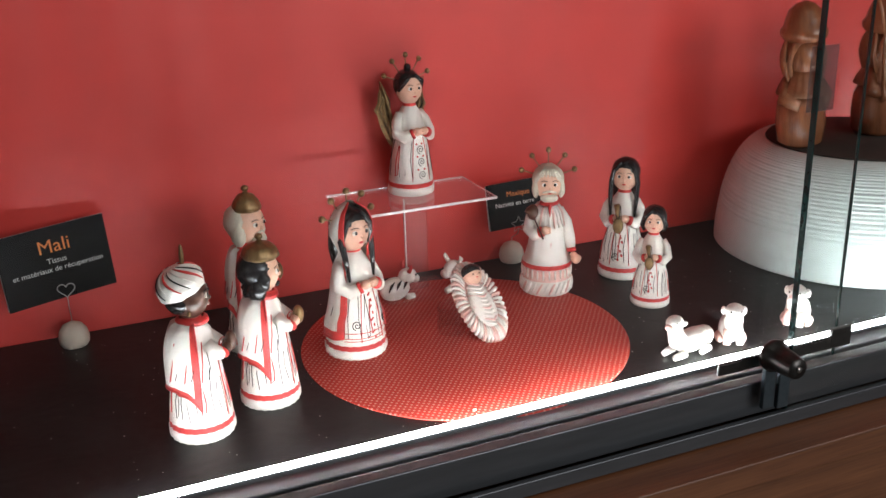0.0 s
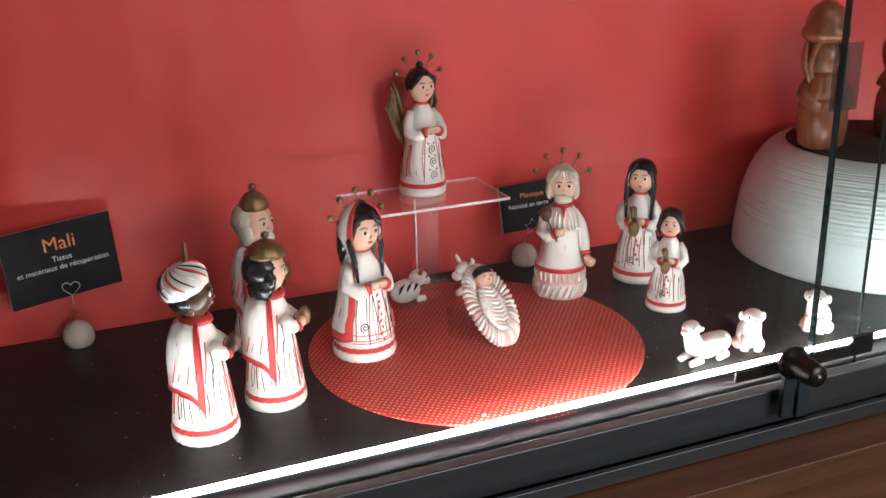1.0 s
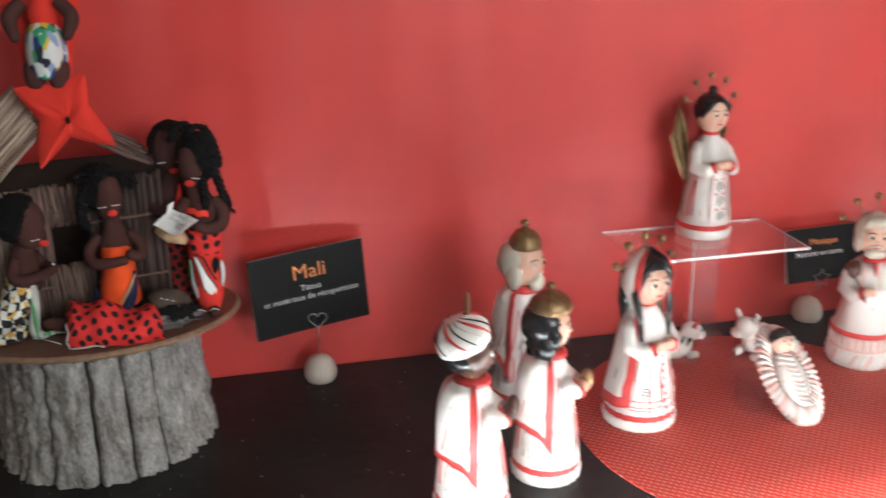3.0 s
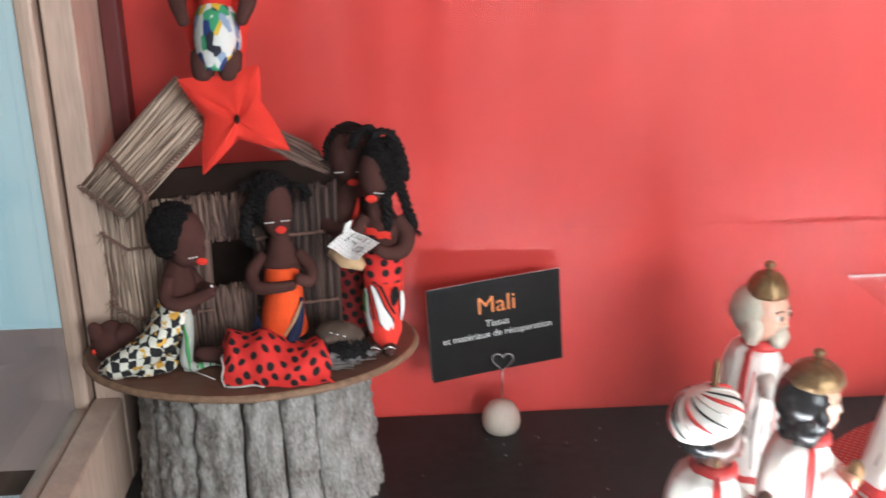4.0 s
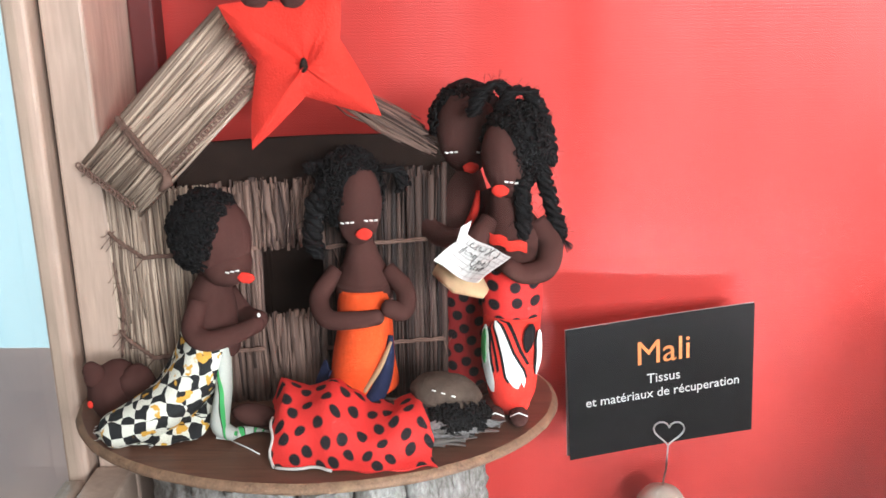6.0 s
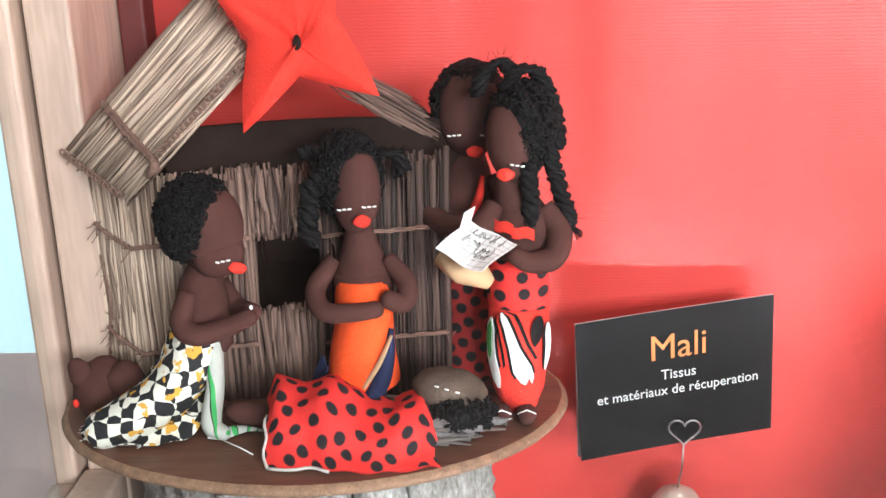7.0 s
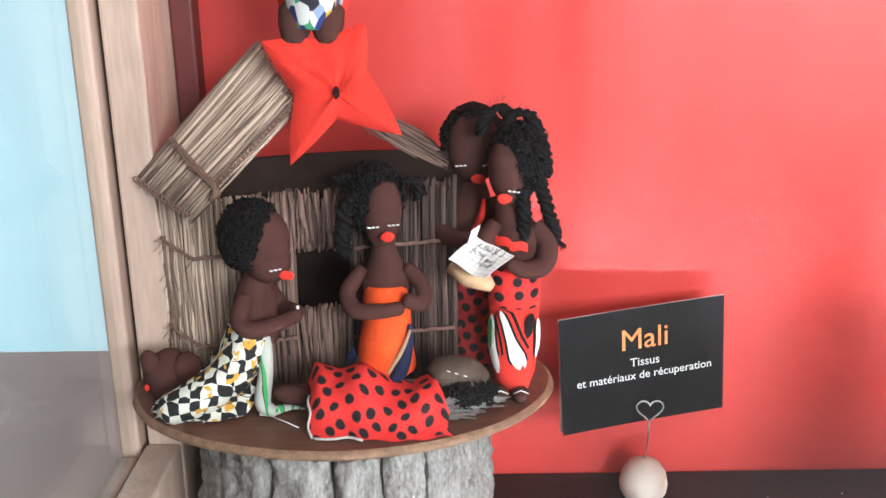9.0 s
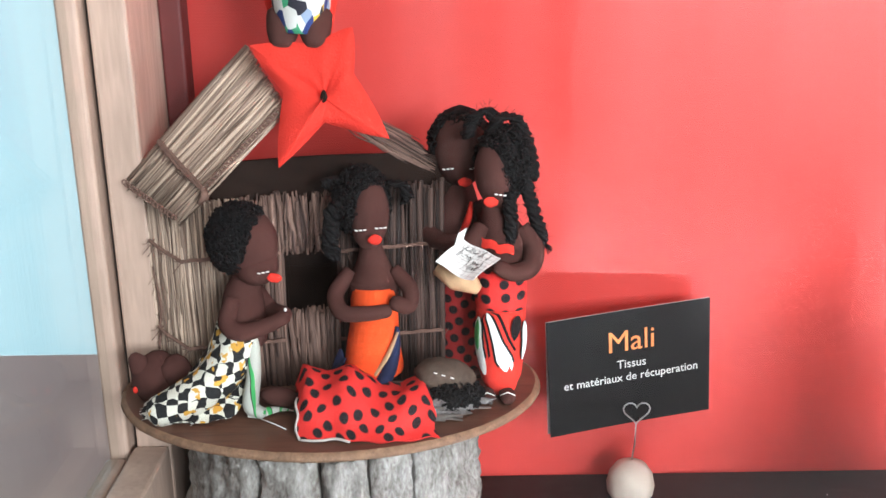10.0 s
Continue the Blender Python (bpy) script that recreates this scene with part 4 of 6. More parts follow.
# cradle leaning on a clear tube
b = Build()
L, Wd = 0.058, 0.031
for k in range(46):
    a = 2 * math.pi * k / 46
    ca, sa = math.cos(a), math.sin(a)
    pts = [(Wd * q * sa, -L * q * ca, h) for q, h in ((0.60, 0.006), (0.8, 0.0085), (0.95, 0.006), (1.0, -0.001), (0.9, -0.008))]
    b.tube(pts, [0.0015, 0.0022, 0.0026, 0.0024, 0.001], PK if k % 3 == 0 else WH, 6)
b.ball((0, 0, -0.004), (Wd * 0.95, L * 0.96, 0.009), PK, seg=32, rings=12)
b.ball((0, -0.006, 0.006), (0.0165, 0.034, 0.010), WH, seg=22, rings=12)
for k in range(11):
    y = -0.036 + 0.0056 * k
    w = 0.016 * math.sqrt(max(0.05, 1 - ((y + 0.006) / 0.035) ** 2))
    b.tube([(-w, y + 0.006, 0.0085), (0, y - 0.003, 0.0175 - 0.00006 * abs(k - 5)), (w, y + 0.006, 0.0085)], [0.0012, 0.0017, 0.0012], PK if k % 3 == 1 else WH, 6)
b.ball((0, 0.033, 0.013), (0.0125, 0.0125, 0.0115), SK, seg=18, rings=12)
b.ball((0, 0.0385, 0.0135), (0.0135, 0.0105, 0.0115), BK, seg=18, rings=12)
for s in (-1, 1):
    b.ball((s * 0.0045, 0.0305, 0.0238), 0.0011, BK, seg=8, rings=5)
b.ball((0, 0.0262, 0.0225), (0.002, 0.001, 0.0009), RD, seg=8, rings=5)
thing("cradle_figurine", b, CLAY, "white and pink clay swaddled infant figurine in a ribbed cradle", "figurine", pose(0.0844, -0.2110, 0.9370, 44, 0, 8) @ Matrix.Scale(0.90, 4))
b = Build().lathe([(0.0165, 0), (0.0165, 0.034)], 36, cap=False).lathe([(0.0148, 0.034), (0.0148, 0)], 36, cap=False)
thing("clear_tube_stand", b, [M_ACRYL], "short clear acrylic tube propping the cradle on placemat", "stand", pose(0.0543, -0.1993, Z + 0.0022)).visible_shadow = False

# clear riser under the angel
riser = thing("acrylic_riser", None, [], "clear acrylic display riser with a top plate", "riser", pose(0.0615, -0.0630, Z))
for name, lo, hi in [("top_plate", (-0.094, -0.052, 0.1265), (0.094, 0.052, 0.130)), ("stem", (-0.0085, -0.0015, 0.0037), (0.0200, 0.0015, 0.1262)), ("foot_plate", (-0.045, -0.035, 0.0005), (0.045, 0.035, 0.0034))]:
    part(name, Build().box(lo, hi), [M_ACSTEM if name == "stem" else M_ACRYL], riser).visible_shadow = False
for name, lo, hi in [("front_edge", (-0.094, -0.0532, 0.1267), (0.094, -0.0523, 0.1298)), ("back_edge", (-0.094, 0.0523, 0.1267), (0.094, 0.053, 0.1290)), ("side_edge", (0.0943, -0.052, 0.1275), (0.0948, 0.052, 0.1290)), ("stem_edge", (-0.0103, -0.0015, 0.004), (-0.0088, 0.0015, 0.1260))]:
    part(name, Build().box(lo, hi), [M_ACEDGE], riser, "bright polished acrylic edge")


# ---------- name cards ----------
def lettering(text, width, mtl, parent, m, label):
    cu = bpy.data.curves.new("lettering", "FONT")
    cu.body, cu.align_x, cu.align_y, cu.extrude, cu.resolution_u = text, "CENTER", "CENTER", 0.002, 3
    tmp = new("lettering", cu)
    bpy.context.view_layer.update()
    me = bpy.data.meshes.new_from_object(tmp.evaluated_get(bpy.context.evaluated_depsgraph_get()))
    bpy.data.objects.remove(tmp)
    xs = [v.co.x for v in me.vertices]
    k = width / (max(xs) - min(xs))
    me.transform(m @ pose(0, 0, 0, 90, 0, 0) @ Matrix.Diagonal((k, k, 0.05, 1)))
    me.materials.append(mtl)
    ob = new("lettering", me)
    ob.parent = parent
    return tagged(ob, label)


def leaf(w, h, y0, y1, curl):
    return [[((u - 0.5) * w, y0 + (y1 - y0) * (1 - v) + curl * math.sin(math.pi * u), (v - 0.5) * h) for u in [i / 10 for i in range(11)]] for v in [j / 8 for j in range(9)]]


def name_card(m, w, h, title, tw, tx, lines, label):
    c = thing("name_card", None, [], label, "card", m, group="display name cards")
    part("front_leaf", Build().sheet(leaf(w, h, 0, 0, 0.0012), 0, -0.0005), [M_CARD], c)
    part("back_leaf", Build().sheet(leaf(w, h, 0.0012, 0.006, 0.0008), 0, -0.0005), [M_PAPER], c, "white back leaf of the folded card")
    lettering(title, tw, M_ORANGE, c, pose(tx, -0.0006, h * 0.235), "orange title lettering")
    for text, lw, lx, lz in lines:
        lettering(text, lw, M_PAPER, c, pose(lx, -0.0006, h * lz), "white lettering")
    return c


def frame_of(o, ax, up):
    ax, up = Vector(ax).normalized(), Vector(up)
    y = up.cross(ax).normalized()
    up = ax.cross(y)
    return Matrix((( ax.x, y.x, up.x, o[0]), (ax.y, y.y, up.y, o[1]), (ax.z, y.z, up.z, o[2]), (0, 0, 0, 1)))


name_card(frame_of((-0.3574, -0.0366, 1.0043), (0.9746, 0.2158, 0.059), (-0.0598, -0.0029, 0.9982)), 0.1208, 0.0865, "Mali", 0.0335, 0.001,
          [("Tissus", 0.0215, 0.001, 0.04), ("et matériaux de récuperation", 0.100, 0.001, -0.075)], "black folded name card clipped in heart-shaped wire holder")
name_card(frame_of((0.2365, -0.030, 0.986), (0.118, 0.0, 0.004), (0, 0.012, 0.06)), 0.105, 0.062, "Mexique", 0.034, -0.006,
          [("Nativité en terre", 0.058, -0.012, 0.02)], "black folded name card in star-shaped wire holder")


def card_holder(x, y, shape, z, label):
    h = thing("card_holder", None, [], label, "card holder", pose(x, y, Z), group="card holders")
    part("weight", Build().lathe([(0.0145, 0), (0.0168, 0.004), (0.0175, 0.010), (0.0158, 0.018), (0.0115, 0.0245), (0.005, 0.028), (0.001, 0.0288)], 28), [M_STONE], h, "cream stone half-egg weight")
    dy = -0.0085 if shape == "heart" else -0.0215
    pts = [(0, 0, 0.026), (0.0006, 0, 0.034), (0, dy * 0.9, 0.046), (0, dy, z)]
    if shape == "heart":
        for k in range(25):
            a = math.pi + 2 * math.pi * k / 24
            pts.append((0.0095 * math.sin(a) ** 3, dy, z + 0.0099 + 0.00058 * (13 * math.cos(a) - 5 * math.cos(2 * a) - 2 * math.cos(3 * a) - math.cos(4 * a))))
    else:
        for k in range(11):
            a = math.pi * k / 5
            r = 0.0115 if k % 2 else 0.0055
            pts.append((r * math.sin(a), dy, z + 0.0075 - r * math.cos(a)))
    part("wire", Build().tube(pts, 0.00055, 0, 6), [M_WIRE], h, "thin steel wire loop")


card_holder(-0.3520, -0.0320, "heart", 0.062, "cream stone card holder with heart-shaped steel wire")
card_holder(0.2248, -0.0185, "star", 0.052, "cream stone card holder with star-shaped steel wire")

# ---------- white dome with carved wooden figures ----------
dome = thing("dome_stand", None, [], "large white ribbed plaster dome used as display stand", "display stand", pose(0.6900, -0.1666, Z))
prof = []
for k in range(140):
    q = k / 139
    a = q * math.pi / 2
    prof.append((0.127 + 0.060 * math.cos(a) + (0.0008 * math.sin(k * 1.55) + 0.0005 * math.sin(k * 0.83) if q > 0.25 else 0), 0.0005 + 0.149 * math.sin(a)))
part("shell", Build().lathe(prof, 80), [M_DOME], dome)
part("top", Build().lathe([(prof[-1][0] - 0.002, prof[-1][1] + 0.0005), (prof[-1][0] - 0.004, prof[-1][1] + 0.003)], 48), [M_CORE], dome, "dark brown disc on top of the dome")


def carved():
    b = Build()
    b.lathe([(0.030, 0), (0.041, 0.006), (0.045, 0.03), (0.043, 0.056), (0.036, 0.068)], 28, 0, flute=0.015, flutes=11)
    b.lathe([(0.045, 0.069), (0.040, 0.080), (0.029, 0.094), (0.024, 0.1)], 52, 0, flute=0.045, flutes=17)
    b.ball((0, 0, 0.115), (0.028, 0.027, 0.028), 0, seg=22, rings=14)
    b.ball((0, 0.012, 0.114), (0.037, 0.029, 0.038), 0, seg=22, rings=14, lump=0.002, freq=60)
    b.tube([(0.033 * math.sin(k * 0.42), -0.012 - 0.008 * math.cos(k * 0.42), 0.114 + 0.033 * math.cos(k * 0.42)) for k in range(-6, 7)], 0.0055, 0, 8)
    b.lathe([(0.034, 0.139), (0.041, 0.145), (0.042, 0.152), (0.036, 0.158), (0.034, 0.166), (0.028, 0.178), (0.016, 0.186), (0.003, 0.189)], 26, 0, flute=0.03, flutes=9)
    for s in (-1, 1):
        b.tube([(s * 0.03, 0, 0.088), (s * 0.042, -0.012, 0.066), (s * 0.024, -0.038, 0.058)], [0.010, 0.012, 0.008], 0, 10)
        b.tube([(s * 0.036, -0.004, 0.140), (s * 0.040, -0.004, 0.115), (s * 0.034, -0.012, 0.088)], [0.003, 0.006, 0.003], 0, 8)
    return b


thing("carved_figure", carved(), [M_CARVED, M_CORE], "carved glossy brown wooden figure standing on white dome", "figurine", pose(0.5870, -0.160, Z + 0.1528, 0, -3, -15) @ Matrix.Diagonal((0.70, 0.76, 1.0, 1)), group="carved wooden figures")
b = carved()
b.tube([(-0.035, -0.03, 0.05), (-0.05, -0.03, 0.14), (-0.085, -0.03, 0.195)], 0.0035, 0, 8)
thing("carved_figure", b, [M_CARVED, M_CORE], "carved brown wooden figure holding a long staff", "figurine", pose(0.7200, -0.160, Z + 0.1528, 0, 0, 10) @ Matrix.Diagonal((0.74, 0.78, 1.0, 1)), group="carved wooden figures")

# ---------- the straw hut scene on the stump ----------
ZD = 1.024  # height at which the dolls are modelled
LIFT = (-0.0075, 0.0, 0.006)  # from there to the top of the disc


MALI = pose(-0.560, -0.0925, 1.0245) @ Matrix.Scale(1.012, 4) @ pose(0.556, 0.0955, -1.03)  # how the whole group stands


def based(name, b, mats, label, category, base, group="", kind=""):
    """A thing modelled in the place's own coordinates, with its origin at its base."""
    b.v = [(x - base[0], y - base[1], 1.04 * (z - base[2])) for x, y, z in b.v]
    up = 0.04 * (base[2] - ZD)
    return thing(name, b, mats, label, category, MALI @ pose(base[0] + LIFT[0], base[1], base[2] + LIFT[2] + up), group, kind)


def bpart(name, b, mats, parent, base, label=""):
    b.v = [(x - base[0], y - base[1], z - base[2]) for x, y, z in b.v]
    return part(name, b, mats, parent, label)


# stump: a dark core with separate slabs of grey bark
SC = (-0.559, -0.0965, Z)
stump = thing("tree_stump", None, [], "grey-barked tree stump carrying the wooden disc", "stump", pose(*SC))
part("core", Build().lathe([(0.0830, 0.0005), (0.0805, 0.1165)], 40), [M_CORE], stump)
rng = random.Random(4)
a = 0.0
while a < 352:
    w = rng.uniform(17, 27)
    w = min(w, 360 - a)
    b = Build()
    nu, nv = 14, 40
    for side in (0, 1):
        rows = []
        for j in range(nv + 1):
            row = []
            for i in range(nu + 1):
                u, v = i / nu, j / nv
                wob = 1.3 * noise.noise((a * 0.7, v * 5, 2.0))
                ang = radians(a + 0.5 + wob + (w - 1.3) * u)
                rim = min(u, 1 - u, 0.5) * 2
                bump = 0.0030 * noise.noise((ang * 9, v * 4.5, 0.3)) + 0.0035 * noise.noise((ang * 24, v * 11, 1.3)) + 0.0024 * noise.noise((ang * 60, v * 34, 4.3))
                r = 0.0800 if side == 0 else 0.0840 + 0.0052 * min(1, rim * 3) ** 0.5 + bump
                r += 0.009 * (1 - v) ** 1.6
                row.append((r * math.sin(ang), -r * math.cos(ang), 0.0008 + 0.1162 * v))
            rows.append(row)
        if side == 0:
            inner = rows
        else:
            b.sheet(rows)
            for k in (0, nu):
                b.sheet([[inner[j][k], rows[j][k]] for j in range(nv + 1)])
            for k in (0, nv):
                b.sheet([inner[k], rows[k]])
    part("bark_slab", b, [M_BARK], stump)
    a += w

# disc with an uneven rim
vs, n = [], 72
rows = []
for r, z in ((0.0, 0.0), (0.96, 0.0), (0.99, 0.0018), (1.0, 0.0036), (0.992, 0.0056), (0.975, 0.007), (0.0, 0.007)):
    row = []
    for i in range(n + 1):
        t = 2 * math.pi * i / n
        k = 1 + 0.018 * noise.noise((math.cos(t) * 1.6, math.sin(t) * 1.6, 5)) + 0.006 * noise.noise((math.cos(t) * 9, math.sin(t) * 9, z * 300))
        back = 1.0 if math.sin(t) < 0 else 0.9
        row.append((0.131 * r * k * math.cos(t), 0.0955 * back * r * k * math.sin(t), z))
    rows.append(row)
disc = thing("wooden_disc", None, [], "dark brown oval wood slice lying on the stump", "wood slice", MALI @ pose(-0.556, -0.0955, Z + 0.1230))
part("face", Build().sheet(rows[5:]).sheet(rows[:2]), [M_DISC], disc)
part("rim", Build().sheet(rows[1:6]), [M_DISCE], disc, "raw splintered wooden rim")


# hut
def thatch(b, p00, p10, p01, p11, n, mi=0, r=0.0013, layers=2, ragged=0.006, seed=1):
    """Straws and flat blades laid side by side from the edge p00-p10 to the edge p01-p11, a little crossed."""
    g = random.Random(seed)
    p00, p10, p01, p11 = (Vector(p) for p in (p00, p10, p01, p11))
    nrm = (p10 - p00).cross(p01 - p00).normalized()
    along = (p10 - p00).normalized()
    n = int(n * 1.5)
    for q in range(layers):
        for k in range(n):
            u = min(max((k + g.uniform(-0.5, 0.5)) / (n - 1), 0), 1)
            u2 = min(max(u + g.gauss(0, 0.045), 0), 1)
            a, c = p00.lerp(p10, u), p01.lerp(p11, u2)
            d = (c - a).normalized()
            a, c = a + d * g.uniform(-ragged, 0.002), c + d * g.uniform(-0.002, ragged)
            rr = r * g.choice((0.35, 0.5, 0.7, 0.9, 1.5))
            pts = []
            for t in (0, 0.33, 0.66, 1):
                pts.append(a.lerp(c, t) + nrm * (g.uniform(-0.0009, 0.0013) - q * 0.0018) + along * g.uniform(-0.0008, 0.0008))
            b.tube(pts, [rr, rr * g.uniform(0.8, 1.2), rr * g.uniform(0.8, 1.2), rr * 0.8], mi, 5, g.choice((0.35, 0.7, 1.0)))
    for k in range(n // 3):
        u, w = g.random(), g.uniform(0.0, 0.6)
        a, c = p00.lerp(p10, u), p01.lerp(p11, min(1, max(0, u + g.uniform(-0.14, 0.14))))
        a, c = a.lerp(c, w), a.lerp(c, min(1.05, w + g.uniform(0.25, 0.6)))
        out = nrm * g.choice((-1, 1)) * g.uniform(0.0012, 0.0030)
        b.tube([a + out * 0.6, a.lerp(c, 0.5) + out * 1.3, c + out * 0.8], r * g.uniform(0.2, 0.5), mi, 5)
    return b


def cord(b, pts, r=0.0011, mi=0):
    """Two thin raffia strands twisted round each other, with loose ends."""
    out = []
    pts = [Vector(p) for p in pts]
    for k in range(len(pts) - 1):
        out += [pts[k].lerp(pts[k + 1], q / 14) for q in range(14)]
    out.append(pts[-1])
    g = random.Random(len(out))
    for ph in (0, 2.1, 4.2):
        b.tube([p + Vector((0.0005 * math.cos(i * 0.9 + ph), -0.0024 + g.uniform(-0.0003, 0.0003), 0.0008 * math.sin(i * 0.9 + ph))) for i, p in enumerate(out)], [r * 0.5 * g.uniform(0.7, 1.2) for _ in out], mi, 5)
    for k in range(len(out) // 4):
        p = g.choice(out) + Vector((0, -0.0024, 0))
        b.tube([p, p + Vector((g.uniform(-0.004, 0.004), g.uniform(-0.002, 0), g.uniform(-0.005, 0.003))), p + Vector((g.uniform(-0.006, 0.006), g.uniform(-0.002, 0), g.uniform(-0.009, 0.002)))], r * 0.22, mi, 4)
    return b


def chain(b, p, q, mi=0, step=0.0030):
    """Chain stitch of raffia loops along an edge."""
    p, q = Vector(p), Vector(q)
    n = int((q - p).length / step)
    d = (q - p).normalized()
    side = d.cross(Vector((0, -1, 0))).normalized()
    for k in range(n):
        c = p.lerp(q, (k + 0.5) / n) + Vector((0, -0.0012 - 0.0006 * (k % 2), 0))
        b.tube([c + d * step * 0.75 * math.cos(a) + side * 0.0014 * math.sin(a) + Vector((0, 0.0005 * math.sin(2 * a), 0)) for a in [i * 0.7854 for i in range(9)]], 0.00048, mi, 5)
    return b


ZD = 1.030
HB = (-0.565, -0.07, ZD)
FL, BL, FR, BR2 = (-0.640, -0.105), (-0.668, -0.086), (-0.486, -0.099), (-0.50, -0.04)
ZE = 1.142
hut = thing("straw_hut", None, [], "small open-fronted straw hut with tied thatch roof", "hut", MALI @ pose(*HB))
b = thatch(Build(), (*BL, ZD), (*FL, ZD), (*BL, ZE + 0.008), (*FL, ZE), 56, r=0.0012, layers=3, seed=2, ragged=0.007)
side = bpart("side_wall", b, [M_STRAW], hut, HB)
side["kind"] = "stuff"
b = Build()
X = [FL[0], -0.5815, -0.5480, FR[0]]


def fy(x):
    return FL[1] + (FR[1] - FL[1]) * (x - FL[0]) / (FR[0] - FL[0])


XM = -0.603
thatch(b, (X[0], fy(X[0]), ZD), (XM, fy(XM), ZD), (X[0], fy(X[0]), ZE), (XM, fy(XM), ZE + 0.004), 28, mi=1, r=0.0013, layers=3, seed=3, ragged=0.006)
thatch(b, (XM, fy(XM), ZD), (X[1], fy(X[1]), ZD), (XM, fy(XM), ZE + 0.004), (X[1], fy(X[1]), ZE + 0.006), 15, mi=0, r=0.0017, layers=3, seed=13, ragged=0.006)
thatch(b, (X[2], fy(X[2]), ZD), (X[3], fy(X[3]), ZD), (X[2], fy(X[2]), ZE + 0.006), (X[3], fy(X[3]), ZE + 0.012), 48, mi=2, r=0.0013, layers=3, seed=4, ragged=0.006)
thatch(b, (X[1], fy(X[1]), ZD), (X[2], fy(X[2]), ZD), (X[1], fy(X[1]), 1.078), (X[2], fy(X[2]), 1.079), 24, r=0.0013, layers=3, seed=5, ragged=0.003)
thatch(b, (X[1], fy(X[1]), 1.120), (X[2], fy(X[2]), 1.121), (X[1], fy(X[1]), ZE + 0.006), (X[2], fy(X[2]), ZE + 0.006), 22, r=0.0013, layers=3, seed=6, ragged=0.006)
front = bpart("front_wall", b, [M_STALK, M_STRAW, M_STALKD], hut, HB, "red-brown stalk front wall with a square window hole")
front["kind"] = "stuff"
# shade inside the hut is painted: near-black straw and a near-black sheet
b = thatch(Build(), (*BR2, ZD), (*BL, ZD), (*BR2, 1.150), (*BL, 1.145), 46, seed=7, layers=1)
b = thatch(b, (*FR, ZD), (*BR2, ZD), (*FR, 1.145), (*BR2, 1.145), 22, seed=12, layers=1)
bpart("back_wall", b, [M_DARKB], hut, HB, "straw back wall with its shade put into a near-black colour")["kind"] = "stuff"
bpart("inner_shade_sheet", Build().box((-0.662, -0.064, ZD + 0.0005), (-0.500, -0.061, 1.145)), [M_DARKB], hut, HB, "near-black sheet standing in for shade inside the hut")
E1, E2 = (-0.6366, -0.112, 1.1404), (-0.6717, -0.089, 1.1571)
R1, R2 = (-0.574, -0.108, 1.2015), (-0.5987, -0.077, 1.2335)
b = thatch(Build(), R2, R1, E2, E1, 76, r=0.0010, layers=3, ragged=0.003, seed=8)
bpart("left_roof", b, [M_STRAW], hut, HB, "tied straw roof slope")["kind"] = "stuff"
# right slope takes the darker stalk colour in place of shade on straw
b = thatch(Build(), (-0.544, -0.090, 1.1930), (-0.556, -0.060, 1.198), (-0.5000, -0.090, 1.1660), (-0.510, -0.056, 1.172), 38, r=0.0009, layers=5, ragged=0.012, seed=9)
bpart("right_roof", b, [M_STALK], hut, HB, "tied straw roof slope")["kind"] = "stuff"
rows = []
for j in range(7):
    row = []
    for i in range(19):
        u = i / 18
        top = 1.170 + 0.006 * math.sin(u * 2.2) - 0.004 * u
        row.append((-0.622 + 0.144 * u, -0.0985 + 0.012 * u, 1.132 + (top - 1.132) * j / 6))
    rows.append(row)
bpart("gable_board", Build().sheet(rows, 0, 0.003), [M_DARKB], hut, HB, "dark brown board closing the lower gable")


def lerp3(p, q, t):
    return tuple(Vector(p).lerp(Vector(q), t))


nr_ = (Vector(E1) - Vector(E2)).cross(Vector(R2) - Vector(E2)).normalized()
nr_ = nr_ if nr_.y < 0 else -nr_
E1, E2, R1, R2 = (tuple(Vector(p) + nr_ * 0.0062) for p in (E1, E2, R1, R2))
b = Build()
cord(b, [lerp3(E2, R2, 0.31), lerp3(lerp3(E2, R2, 0.30), lerp3(E1, R1, 0.29), 0.5), lerp3(E1, R1, 0.28)], 0.0016)
cord(b, [lerp3(E2, R2, 0.30), lerp3(lerp3(E2, R2, 0.28), lerp3(E1, R1, 0.26), 0.5), lerp3(E1, R1, 0.27)], 0.0012)
chain(b, lerp3(E1, R1, 0.3), R1)
chain(b, E2, E1)
b.tube([lerp3(E1, R1, 0.27), tuple(Vector(lerp3(E1, R1, 0.22)) + Vector((0.004, -0.002, -0.001))), tuple(Vector(lerp3(E1, R1, 0.17)) + Vector((0.003, -0.002, -0.002)))], [0.0022, 0.0028, 0.0012], 0, 7)
for z in (1.062, 1.118):
    cord(b, [(BL[0] + 0.006, BL[1] - 0.006, z + 0.005), ((BL[0] + FL[0]) / 2 - 0.002, (BL[1] + FL[1]) / 2 - 0.003, z + 0.003), (FL[0], FL[1] - 0.002, z - 0.004), (X[1], fy(X[1]) - 0.002, z)], 0.0012)
    cord(b, [(X[2], fy(X[2]) - 0.002, z), (X[3], fy(X[3]) - 0.002, z + 0.004)], 0.0012)
cord(b, [(-0.662, -0.090, 1.105), (-0.659, -0.092, 1.08), (-0.663, -0.091, 1.052)], 0.0009)
bpart("cord", b, [M_ROPE], hut, HB, "twisted raffia binding cord")

